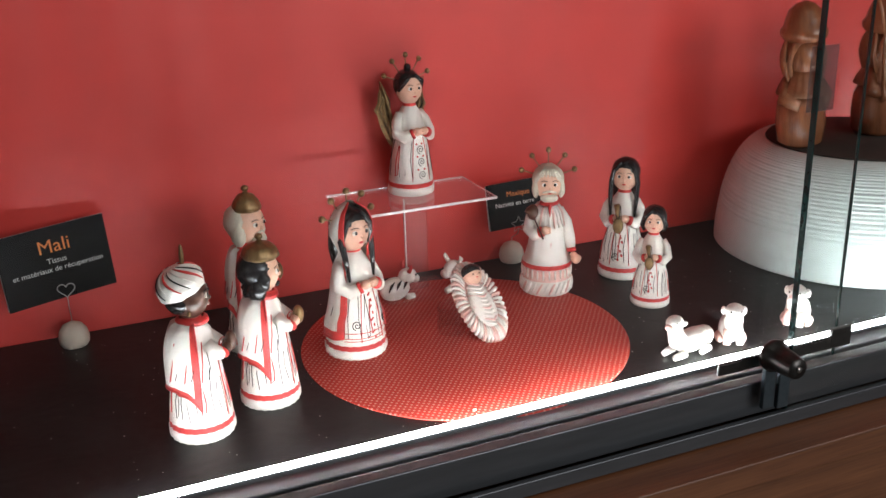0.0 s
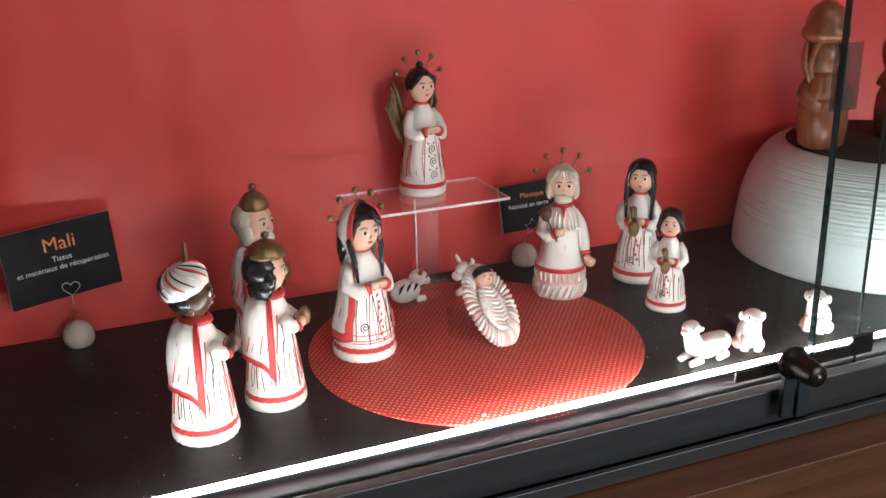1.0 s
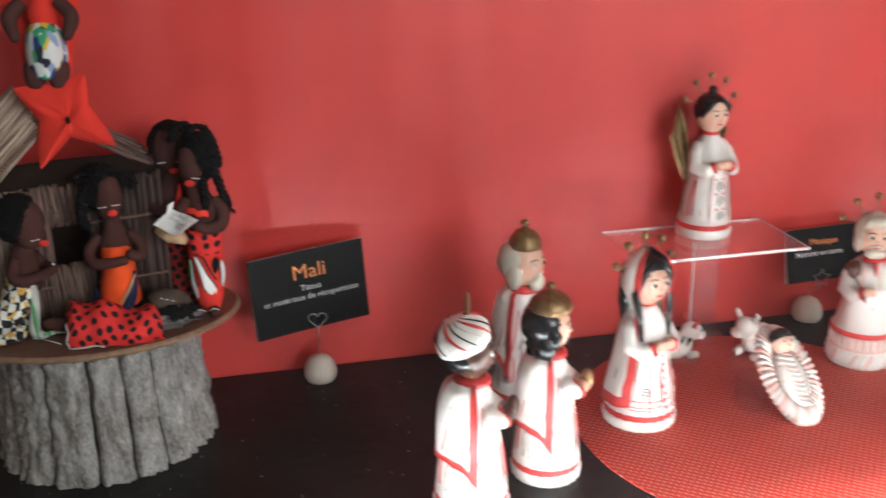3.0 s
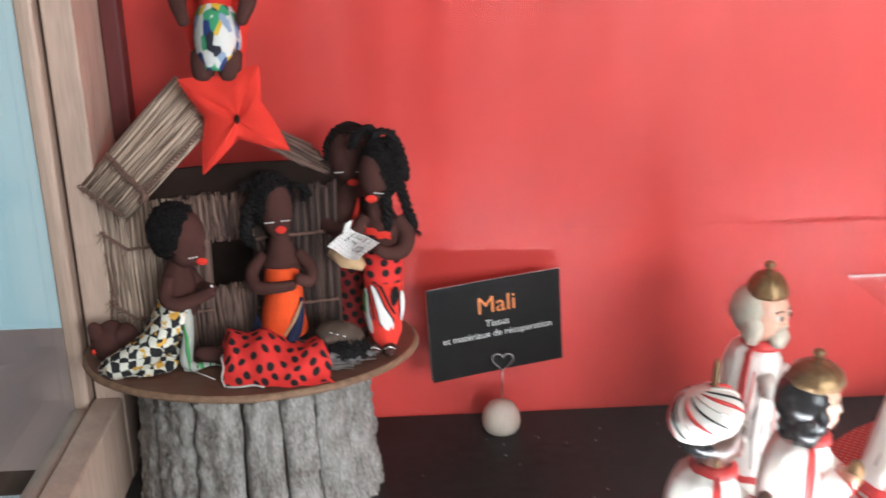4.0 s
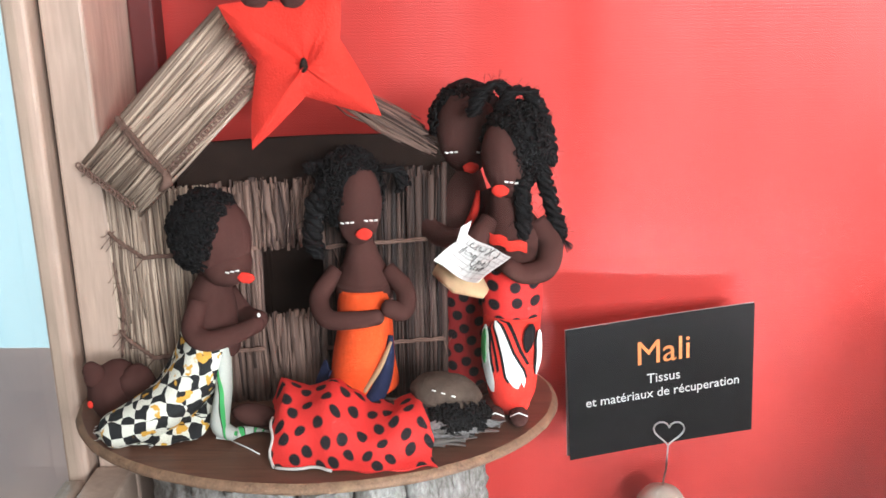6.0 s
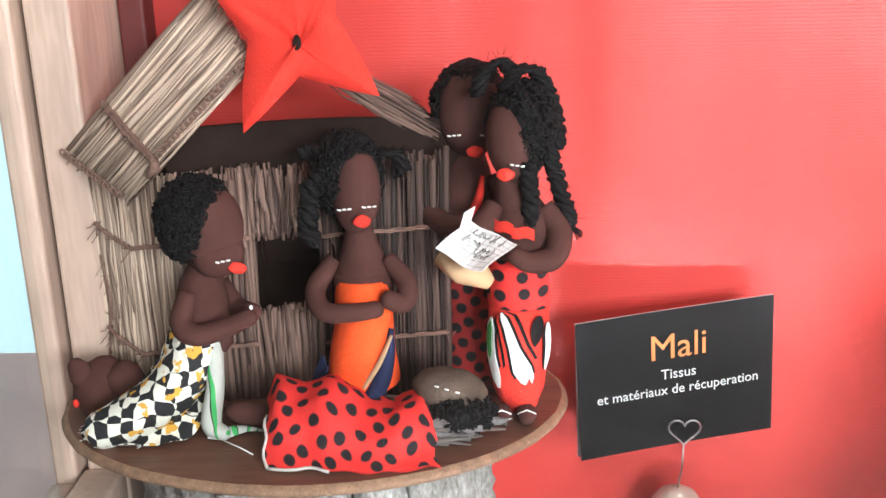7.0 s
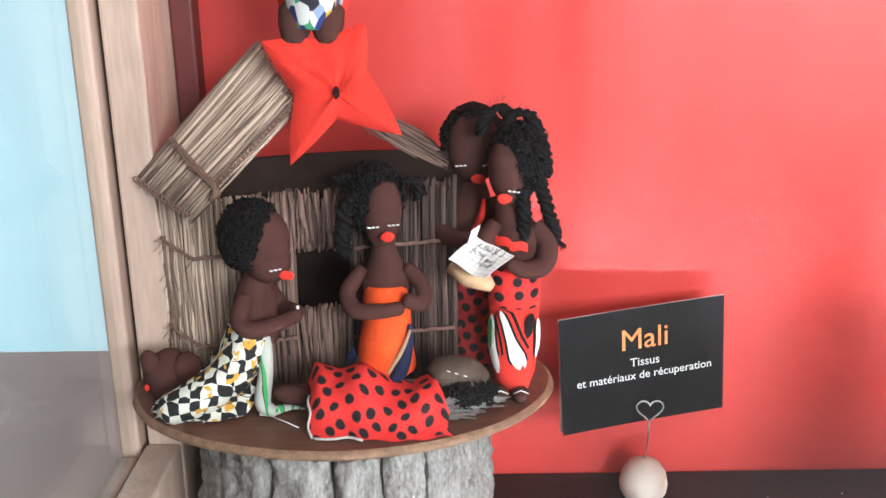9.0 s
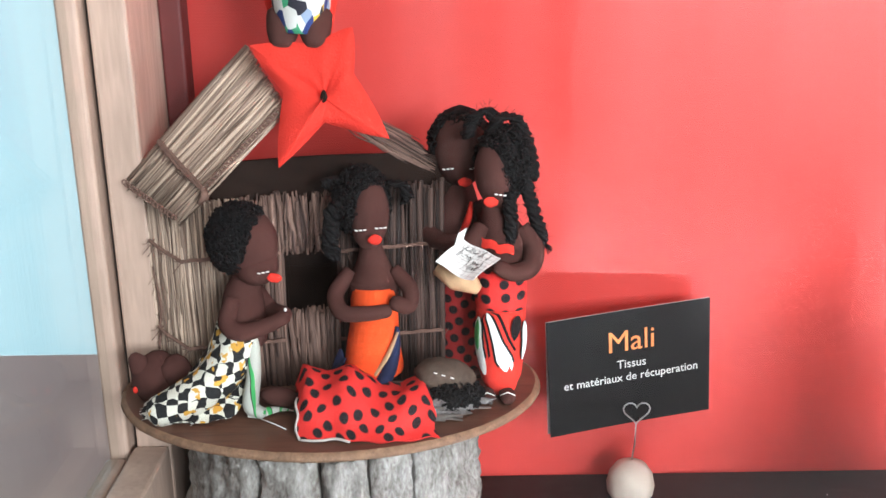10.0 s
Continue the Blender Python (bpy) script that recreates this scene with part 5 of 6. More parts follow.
# red felt star on the gable, and the doll sitting on it
SC2 = (-0.5497, 1.2125)
tips = [(-0.5904, 1.2400), (-0.5335, 1.2492), (-0.5144, 1.1881), (-0.5773, 1.1724)]
notch = [(-0.5530, 1.2400), (-0.5335, 1.2240), (-0.5504, 1.1977), (-0.5728, 1.2140)]
ring = []
for k in range(4):
    p, q = tips[k], notch[k]
    nx = tips[(k + 1) % 4]
    for one, two in ((p, q), (q, nx)):
        for t in range(7):
            x, z = one[0] + (two[0] - one[0]) * t / 7, one[1] + (two[1] - one[1]) * t / 7
            e = 1 + 0.06 * math.sin(math.pi * t / 7)
            ring.append((SC2[0] + (x - SC2[0]) * e, SC2[1] + (z - SC2[1]) * e))
for s in (-1, 1):
    rows = []
    for j in range(9):
        t = j / 8
        rows.append([(SC2[0] + (x - SC2[0]) * t, -0.117 - 0.018 * ((z - 1.2125) / 0.04) * -0.25 + s * (0.0055 * (1 - t ** 4) - 0.0012 * math.exp(-9 * t * t)) + 0.0016 * noise.noise((x * 70, z * 70, t * 2)), SC2[1] + (z - SC2[1]) * t) for x, z in ring + ring[:1]])
    if s == -1:
        b = Build().sheet(rows)
    else:
        b.sheet([list(reversed(r)) for r in rows])
b.ball((-0.5497, -0.1245, 1.213), (0.0020, 0.0009, 0.0034), 1, lump=0.001, freq=300)
b.v = [(x + 0.5497, y + 0.117, z - 1.17) for x, y, z in b.v]
thing("felt_star", b, [M_REDFELT, M_DARKB], "puffy red felt star fixed to the hut gable", "star", MALI @ pose(-0.5497, -0.117, 1.17))
ZD = 1.024

DOLL = [M_FELT, M_HAIR, M_REDFELT, M_THREAD, M_ORANGEC, M_BLUEC, M_DOTSV, M_CHECK, M_CHECKR, M_GREENC, M_PATCH, M_WIRE, M_KRAFT, M_HAIR, M_GREENP, M_SACK, M_RAG]
FE, HA, RF, TH, OR, BL_, DT, CK, CR, GN, PT, WI, KR, BK_, GR_, SA, RG = range(17)


def curls(b, c, r, n, keep, size=0.0042, seed=1):
    """Small loops of wool yarn over the part of a head where keep(direction) holds."""
    g = random.Random(seed)
    made = 0
    n, size = int(n * 4.2), size * 0.36
    while made < n:
        d = Vector((g.gauss(0, 1), g.gauss(0, 1), g.gauss(0, 1))).normalized()
        if not keep(d):
            continue
        made += 1
        p = Vector(c) + Vector((d.x * r[0], d.y * r[1], d.z * r[2]))
        side = d.cross(Vector((g.gauss(0, 1), g.gauss(0, 1), g.gauss(0, 1)))).normalized()
        up = d.cross(side)
        w, tilt, ph = size * g.uniform(0.7, 1.35), g.uniform(-0.9, 0.9), g.uniform(0, 6)
        b.add_yarn([p + (side * math.cos(q * 0.95 + ph) + (up + d * tilt) * math.sin(q * 0.95 + ph)) * w + d * (0.0003 * q - 0.0006) for q in range(8)], 0.00062, HA, 5)


def braid(b, pts, r=0.0042):
    """Three strands of several yarns twisted along a bent line, with stray fibres."""
    line = [Vector(p) for p in pts]
    out = []
    for k in range(len(line) - 1):
        n = max(4, int((line[k + 1] - line[k]).length / 0.0009))
        out += [line[k].lerp(line[k + 1], q / n) for q in range(n)]
    for _ in range(3):
        out = [out[0]] + [(out[i - 1] + out[i] * 2 + out[i + 1]) / 4 for i in range(1, len(out) - 1)] + [out[-1]]
    g = random.Random(len(out))
    for ph in (0.0, 2.094, 4.189):
        for sub_ in range(5):
            w = []
            for i, p in enumerate(out):
                fade = min(1.0, 0.35 + 0.12 * (len(out) - i))
                o = Vector((math.cos(i * 0.40 + ph), 0.8 * math.sin(i * 0.40 + ph), 0.3 * math.sin(i * 0.8 + ph))) * r * 0.5
                o += Vector((math.cos(i * 0.9 + sub_ * 1.257), math.sin(i * 0.9 + sub_ * 1.257), 0)) * r * 0.36
                w.append(p + o * fade + Vector((g.uniform(-1, 1), g.uniform(-1, 1), g.uniform(-1, 1))) * 0.00045)
            b.add_yarn(w, r * 0.21, HA, 5)
    for k in range(60):
        p = g.choice(out)
        d = Vector((g.gauss(0, 1), g.gauss(0, 1), g.gauss(0, 1))).normalized()
        b.add_yarn([p + d * r * 0.7, p + d * r * 1.3 + Vector((0, 0, g.uniform(-0.001, 0.001))), p + d * r * g.uniform(1.5, 2.0) + Vector((0, 0, -0.0012))], 0.00013, HA, 3)


def stitched_face(b, eyes, mouth, w=0.0026):
    for e, tilt in eyes:
        for k in (-1, 0, 1):
            b.tube([(e[0] + k * 0.0024 - 0.0009, e[1], e[2] + tilt * k), (e[0] + k * 0.0024 + 0.0009, e[1] - 0.0002, e[2] + tilt * k + 0.0003 * k)], 0.00048, TH, 5)
    b.ball((mouth[0], mouth[1] + 0.0004, mouth[2]), (0.0042, 0.0011, 0.0029), RF, seg=10, rings=7, lump=0.0007, freq=500)


# kneeling boy
b = Soft()
b.ball((-0.5870, -0.132, 1.1245), (0.0160, 0.0165, 0.0205), FE, seg=22, rings=14)
b.ball((-0.5835, -0.134, 1.1130), (0.0125, 0.0140, 0.0115), FE, seg=16, rings=10)
b.ball((-0.5920, -0.131, 1.1285), (0.0170, 0.0178, 0.0190), HA, seg=20, rings=12)
curls(b, (-0.5925, -0.131, 1.1280), (0.0172, 0.0184, 0.0195), 210, lambda d: d.x * 0.75 + d.z * -0.35 < 0.26 and d.z > -0.8, 0.0044, 3)
stitched_face(b, [((-0.5775, -0.149, 1.1135), 0.0003)], (-0.5725, -0.144, 1.1085))
b.tube([(-0.5905, -0.131, 1.106), (-0.593, -0.131, 1.094), (-0.594, -0.131, 1.078), (-0.594, -0.131, 1.066)], [0.008, 0.0115, 0.0135, 0.013], FE, 14)
b.tube([(-0.597, -0.140, 1.0955), (-0.600, -0.146, 1.083), (-0.592, -0.150, 1.0785), (-0.578, -0.149, 1.082), (-0.5675, -0.148, 1.0865)], [0.0048, 0.0055, 0.0053, 0.0046, 0.0040], FE, 10)
b.tube([(-0.588, -0.122, 1.094), (-0.580, -0.124, 1.082), (-0.569, -0.136, 1.084)], [0.0055, 0.006, 0.0045], FE, 10)
b.ball((-0.5665, -0.149, 1.0915), (0.0009, 0.0008, 0.0012), TH, seg=8, rings=5)
b.tube([(-0.594, -0.132, 1.077), (-0.600, -0.135, 1.060), (-0.612, -0.141, 1.045), (-0.628, -0.147, 1.036), (-0.643, -0.151, 1.031)], [0.0145, 0.0165, 0.0155, 0.0145, 0.0115], CK, 18, 0.8)
hem = [(-0.632, -0.108), (-0.651, -0.116), (-0.657, -0.134), (-0.651, -0.151), (-0.634, -0.157), (-0.614, -0.157), (-0.600, -0.150)]
rows = []
for j in range(17):
    u = j / 16
    row = []
    for i in range(37):
        v = i / 36 * (len(hem) - 1)
        k = min(int(v), len(hem) - 2)
        hx, hy = (hem[k][n] + (hem[k + 1][n] - hem[k][n]) * (v - k) for n in (0, 1))
        a = -0.9 - 3.1 * i / 36
        wx, wy = -0.5945 + 0.0150 * math.sin(a), -0.1320 - 0.0150 * math.cos(a)
        fold = 0.0028 * math.sin(i * 0.95 + 2.2 * u) * min(1.0, 2.2 * u) + 0.004 * noise.noise((i * 0.25, u * 3, 4.0)) * u
        z = 1.0775 + (1.0258 - 1.0775) * (1 - (1 - u) ** 1.7)
        row.append((wx + (hx - wx) * u ** 1.15 + 0.5 * fold, wy + (hy - wy) * u ** 1.15 - 0.004 * math.sin(math.pi * u), z + max(0.0, fold) * (1 - 0.6 * u) + 0.0004))
    rows.append(row)
b.sheet(rows, CK, 0.0007)
g = random.Random(8)
for k in range(30):
    p = Vector(rows[-1][g.randrange(37)])
    b.add_yarn([p, p + Vector((g.uniform(-0.003, 0.001), g.uniform(-0.003, 0.001), g.uniform(0, 0.001)))], 0.00014, TH, 3)
for k in range(9):
    p = Vector(rows[7 + k % 5][20 + (k * 5) % 13]) + Vector((0.001, -0.0012, 0.0014))
    w, ph = g.uniform(0.003, 0.0062), g.uniform(0, 6)
    b.add_yarn([p + Vector((w * math.cos(ph + q * 0.7), -0.0010 - 0.0005 * q % 3 * 0.3, w * 0.8 * math.sin(ph + q * 0.62))) for q in range(12)], 0.00026, HA, 4)
b.tube([(-0.588, -0.137, 1.071), (-0.588, -0.143, 1.050), (-0.590, -0.148, 1.033), (-0.584, -0.150, 1.0285)], [0.0055, 0.0062, 0.0068, 0.005], GN, 12, 0.7)
b.sheet([[(-0.592 + 0.036 * u * (0.4 + 0.6 * v), -0.150 + 0.008 * u, 1.0262 + 0.008 * (1 - v) * (1 - u) + 0.0012 * math.sin(9 * u + 3 * v)) for u in [i / 8 for i in range(9)]] for v in [j / 6 for j in range(7)]], GN, 0.0008)
b.ball((-0.574, -0.139, 1.0335), (0.0125, 0.0062, 0.0058), FE, rot=Euler((0, radians(10), 0)).to_matrix())
b.tube([(-0.584, -0.152, 1.026), (-0.575, -0.157, 1.0248), (-0.568, -0.163, 1.0247)], 0.0004, TH, 4)
b.v = [(x, y, 1.024 + 0.965 * (z - 1.024)) for x, y, z in b.v]
based("cloth_doll", b, DOLL, "dark brown cloth boy doll kneeling in black-white checked cloth", "doll", (-0.60, -0.138, ZD), "cloth dolls on the disc")

# seated woman in orange
b = Soft()
b.ball((-0.5180, -0.135, 1.1375), (0.0115, 0.0118, 0.0198), FE, rot=Euler((0, radians(4), 0)).to_matrix(), seg=22, rings=14)
b.ball((-0.5225, -0.128, 1.1435), (0.0155, 0.0148, 0.0195), HA, seg=20, rings=12, lump=0.0015, freq=150)
curls(b, (-0.5225, -0.128, 1.1435), (0.0155, 0.0150, 0.0195), 170, lambda d: d.x * 0.6 - d.y * 0.75 < 0.62 or d.z > 0.55, 0.004, 5)
braid(b, [(-0.532, -0.136, 1.150), (-0.539, -0.138, 1.140), (-0.541, -0.14, 1.122), (-0.538, -0.141, 1.113)], 0.0052)
braid(b, [(-0.505, -0.13, 1.155), (-0.498, -0.129, 1.153), (-0.4955, -0.129, 1.147), (-0.499, -0.13, 1.142)], 0.004)
braid(b, [(-0.535, -0.130, 1.156), (-0.541, -0.131, 1.158), (-0.543, -0.132, 1.152)], 0.004)
stitched_face(b, [((-0.5225, -0.148, 1.1325), 0.0), ((-0.511, -0.1475, 1.1335), 0.0)], (-0.5145, -0.1485, 1.127))
b.tube([(-0.518, -0.133, 1.122), (-0.5175, -0.132, 1.110), (-0.517, -0.132, 1.098)], [0.006, 0.0095, 0.0150], FE, 16)
b.tube([(-0.517, -0.132, 1.1), (-0.517, -0.132, 1.085)], [0.0150, 0.0143], FE, 16)
for s, pts in ((-1, [(-0.530, -0.134, 1.105), (-0.539, -0.141, 1.093), (-0.534, -0.150, 1.0855), (-0.520, -0.152, 1.0855), (-0.509, -0.151, 1.0865)]), (1, [(-0.505, -0.134, 1.105), (-0.4955, -0.141, 1.096), (-0.4965, -0.148, 1.0885), (-0.504, -0.150, 1.091)])):
    b.tube(pts, [0.0044, 0.0050, 0.0048, 0.0044, 0.0040][:len(pts)], FE, 12)
b.tube([(-0.517, -0.134, 1.0955), (-0.517, -0.135, 1.088), (-0.517, -0.136, 1.075), (-0.518, -0.138, 1.060), (-0.518, -0.138, 1.047)], [0.0142, 0.0150, 0.0156, 0.0176, 0.0195], OR, 22, 0.92)
b.tube([(-0.5035, -0.143, 1.074), (-0.5045, -0.1475, 1.064), (-0.508, -0.150, 1.053), (-0.513, -0.151, 1.044)], [0.0025, 0.0055, 0.0085, 0.010], BL_, 12, 0.55)
b.tube([(-0.5030, -0.1475, 1.0725), (-0.5085, -0.1545, 1.062), (-0.516, -0.157, 1.051)], [0.001, 0.0017, 0.0014], KR, 8, 0.5)
b.sheet([[(-0.5375 - 0.012 * v + 0.004 * u, -0.141 - 0.006 * u, 1.060 - 0.030 * v - 0.004 * u + 0.0015 * math.sin(7 * u + 5 * v)) for u in [i / 5 for i in range(6)]] for v in [j / 7 for j in range(8)]], BL_, 0.0008)
b.v = [(x - 0.0018, y + 0.017, z - 0.0045) for x, y, z in b.v]
based("cloth_doll", b, DOLL, "dark brown cloth woman doll with long hair in orange wrap", "doll", (-0.517, -0.135, ZD), "cloth dolls on the disc")

# man standing behind
b = Soft()
H = (-0.4735, -0.082, 1.167)
b.ball(H, (0.0165, 0.015, 0.0225), FE, seg=22, rings=14)
b.ball((-0.4735, -0.076, 1.172), (0.0185, 0.0165, 0.0205), HA, seg=20, rings=12, lump=0.0012, freq=150)
curls(b, (-0.4735, -0.078, 1.170), (0.0185, 0.017, 0.020), 120, lambda d: (d.y > -0.55 and d.z > -0.55) or d.z > 0.72, 0.0036, 7)
stitched_face(b, [((-0.4815, -0.0965, 1.1585), 0.0), ((-0.4655, -0.0965, 1.1590), 0.0004)], (-0.4715, -0.098, 1.1508))
b.tube([(-0.474, -0.08, 1.15), (-0.475, -0.080, 1.138), (-0.476, -0.080, 1.124), (-0.474, -0.080, 1.096)], [0.007, 0.0115, 0.016, 0.0145], FE, 16)
b.tube([(-0.488, -0.084, 1.134), (-0.4945, -0.092, 1.122), (-0.487, -0.105, 1.117), (-0.477, -0.113, 1.119)], [0.0055, 0.0065, 0.0058, 0.0045], FE, 10)
b.tube([(-0.462, -0.084, 1.134), (-0.458, -0.094, 1.124), (-0.466, -0.106, 1.121)], [0.0055, 0.006, 0.0045], FE, 10)
b.tube([(-0.468, -0.099, 1.139), (-0.470, -0.1, 1.128), (-0.475, -0.099, 1.118)], [0.002, 0.0045, 0.003], RF, 8, 0.5)
b.tube([(-0.474, -0.080, 1.104), (-0.474, -0.081, 1.080), (-0.474, -0.082, 1.050), (-0.474, -0.083, 1.026)], [0.0155, 0.0165, 0.0175, 0.019], CR, 18)
for s in (-1, 1):
    b.ball((-0.474 + s * 0.008, -0.094, 1.0285), (0.006, 0.010, 0.0042), FE)
b.v = [(x + 0.0075, y, 1.024 + 0.965 * (z - 1.024)) for x, y, z in b.v]
based("cloth_doll", b, DOLL, "dark brown cloth man doll in red-black checked wrap", "doll", (-0.474, -0.083, ZD), "cloth dolls on the disc")

# girl with plaits, reading
b = Soft()
TL = Euler((0, radians(-10), 0)).to_matrix()
b.ball((-0.4490, -0.1140, 1.1560), (0.0108, 0.013, 0.0190), FE, rot=Euler((0, radians(-12), 0)).to_matrix(), seg=22, rings=14)
b.ball((-0.4430, -0.107, 1.163), (0.0155, 0.0160, 0.0200), HA, rot=TL, seg=20, rings=12, lump=0.0015, freq=150)
curls(b, (-0.4425, -0.107, 1.163), (0.0158, 0.0165, 0.0203), 190, lambda d: d.x * 0.75 + d.y * 0.6 > -0.66 or d.z > 0.50, 0.004, 9)
for p in ([(-0.464, -0.106, 1.178), (-0.460, -0.105, 1.190), (-0.452, -0.105, 1.1935), (-0.446, -0.106, 1.184)], [(-0.451, -0.108, 1.181), (-0.444, -0.107, 1.1905), (-0.437, -0.107, 1.189), (-0.432, -0.107, 1.182), (-0.4275, -0.108, 1.168), (-0.4255, -0.109, 1.152)], [(-0.432, -0.112, 1.160), (-0.4285, -0.114, 1.145), (-0.424, -0.116, 1.130), (-0.4195, -0.117, 1.118)], [(-0.441, -0.122, 1.150), (-0.4395, -0.124, 1.134), (-0.4405, -0.125, 1.118)]):
    braid(b, p, 0.0044)
g = random.Random(17)
for k in range(22):
    q = Vector((-0.4195, -0.117, 1.118))
    b.tube([q, q + Vector((g.uniform(-0.003, 0.005), g.uniform(-0.002, 0.002), g.uniform(-0.007, -0.003)))], 0.0003, HA, 4)
stitched_face(b, [((-0.4460, -0.1273, 1.1490), -0.0005)], (-0.4515, -0.1275, 1.1450))
b.tube([(-0.450, -0.113, 1.142), (-0.4465, -0.113, 1.130), (-0.4445, -0.113, 1.118), (-0.4445, -0.114, 1.096)], [0.0062, 0.0105, 0.0155, 0.0135], FE, 16)
b.tube([(-0.4335, -0.116, 1.127), (-0.4265, -0.120, 1.116), (-0.429, -0.128, 1.1065), (-0.440, -0.134, 1.1055), (-0.4475, -0.137, 1.110)], [0.0054, 0.0064, 0.006, 0.005, 0.0042], FE, 12)
b.tube([(-0.456, -0.118, 1.128), (-0.463, -0.125, 1.119), (-0.466, -0.130, 1.115)], [0.005, 0.006, 0.0045], FE, 10)
for a0, a1, z0 in ((-62, -12, 1.1195), (-14, 22, 1.1165)):
    b.sheet([[(-0.4445 + 0.0163 * math.sin(radians(a)), -0.114 - 0.0163 * math.cos(radians(a)), z0 - 0.00004 * (a - a0) + v + 0.0006 * math.sin(a * 0.2)) for v in (0, 0.0025, 0.0052)] for a in [a0 + (a1 - a0) * k / 8 for k in range(9)]], RF, 0.0006)
b.tube([(-0.4445, -0.114, 1.103), (-0.4445, -0.115, 1.085), (-0.4445, -0.116, 1.078)], [0.0148, 0.0155, 0.0148], DT, 18)
b.tube([(-0.4445, -0.116, 1.079), (-0.4450, -0.118, 1.058), (-0.4445, -0.119, 1.038), (-0.4435, -0.119, 1.028)], [0.0148, 0.0145, 0.0125, 0.0085], RF, 18)


def applique(b, pts, wider, lift, mi):
    """A band of coloured print on the skirt: pts are (degrees from the front, height, half width)."""
    rows = []
    for k in range((len(pts) - 1) * 6 + 1):
        q, t = min(k // 6, len(pts) - 2), k / 6 - min(k // 6, len(pts) - 2)
        a, z, w = (pts[q][n] + (pts[q + 1][n] - pts[q][n]) * t for n in range(3))
        a2, z2 = pts[q + 1][0] - pts[q][0], pts[q + 1][1] - pts[q][1]
        w = (w + wider) * min(1.0, 0.35 + k * 0.3, 0.35 + ((len(pts) - 1) * 6 - k) * 0.3)
        r = 0.0145 + min(0.0, z - 1.056) * 0.13 + min(0.0, z - 1.038) * 0.25
        along = Vector((radians(a2) * r, z2)).normalized()
        row = []
        for o in (-1, -0.5, 0, 0.5, 1):
            aa, zz = radians(a) - along.y * o * w / r, z + along.x * o * w
            row.append((-0.4447 + (r + lift) * math.sin(aa), -0.1175 - (r + lift) * math.cos(aa), zz))
        rows.append(row)
    b.sheet(rows, mi, -0.0002)


for pts, rim in (([(-34, 1.0800, 0.0014), (-22, 1.0725, 0.0018), (-10, 1.0625, 0.0024), (4, 1.0520, 0.0042), (20, 1.0430, 0.0030)], 0.0032), ([(58, 1.0730, 0.0020), (66, 1.0620, 0.0034), (56, 1.0490, 0.0014)], 0.0), ([(-58, 1.0760, 0.0020), (-66, 1.0640, 0.0040), (-58, 1.0520, 0.0036), (-46, 1.0400, 0.0024)], 0.0)):
    if rim:
        applique(b, pts, rim + 0.0018, 0.0005, BK_)
        applique(b, pts, rim, 0.0008, RF)
    applique(b, pts, 0.0014, 0.0011, BK_)
    applique(b, pts, 0.0, 0.0014, TH)
applique(b, [(-60, 1.0740, 0.0014), (-68, 1.0640, 0.0026), (-62, 1.0550, 0.0014)], 0.0, 0.0017, GR_)
applique(b, [(36, 1.0780, 0.0030), (32, 1.0700, 0.0034), (27, 1.0630, 0.0014)], 0.0, 0.0012, BK_)
for s in (-1, 1):
    b.ball((-0.4475 + s * 0.006, -0.131, 1.0282), (0.0052, 0.009, 0.0042), FE)
    b.tube([(-0.4475 + s * 0.006 - 0.0045, -0.135, 1.030), (-0.4475 + s * 0.006, -0.136, 1.0325), (-0.4475 + s * 0.006 + 0.0045, -0.135, 1.030)], 0.0004, TH, 4)
b.v = [(x + 0.001, y, 1.024 + 0.975 * (z - 1.024)) for x, y, z in b.v]
based("cloth_doll", b, DOLL, "dark brown cloth girl doll with plaits in red printed skirt", "doll", (-0.4445, -0.117, ZD), "cloth dolls on the disc")

# doll sitting on the star
b = Soft()
b.tube([(-0.556, -0.098, 1.2415), (-0.555, -0.098, 1.258), (-0.555, -0.097, 1.274), (-0.555, -0.096, 1.284)], [0.020, 0.0235, 0.021, 0.014], PT, 20, 0.7)
b.tube([(-0.555, -0.096, 1.281), (-0.555, -0.096, 1.292), (-0.555, -0.096, 1.304)], [0.014, 0.0145, 0.008], RF, 16, 0.8)
for s in (-1, 1):
    b.tube([(-0.556 + s * 0.009, -0.102, 1.250), (-0.556 + s * 0.009, -0.108, 1.242), (-0.556 + s * 0.0095, -0.112, 1.235)], [0.0095, 0.009, 0.0065], FE, 12)
    b.tube([(-0.555 + s * 0.014, -0.098, 1.300), (-0.555 + s * 0.024, -0.104, 1.288), (-0.555 + s * 0.02, -0.113, 1.274)], [0.0055, 0.0065, 0.0045], FE, 10)
b.ball((-0.555, -0.097, 1.322), (0.016, 0.015, 0.020), FE, seg=20, rings=12)
curls(b, (-0.555, -0.094, 1.325), (0.0165, 0.016, 0.019), 90, lambda d: d.y > -0.3 or d.z > 0.7, 0.004, 21)
stitched_face(b, [((-0.561, -0.1112, 1.318), 0), ((-0.549, -0.1112, 1.318), 0)], (-0.555, -0.1115, 1.3105))
for s in (-1, 1):
    b.sheet([[(-0.557 + s * (0.011 + (0.003 + 0.022 * v) * u), -0.086 + 0.003 * u, 1.2275 + 0.095 * v) for u in [i / 6 for i in range(7)]] for v in [j / 6 for j in range(7)]], RF, 0.0012)
b.v = [(x, y, z - 0.0095) for x, y, z in b.v]
based("cloth_doll", b, DOLL, "brown cloth doll in bright patchwork dress sitting on star", "doll", (-0.555, -0.098, 1.2255), "cloth dolls on the disc")

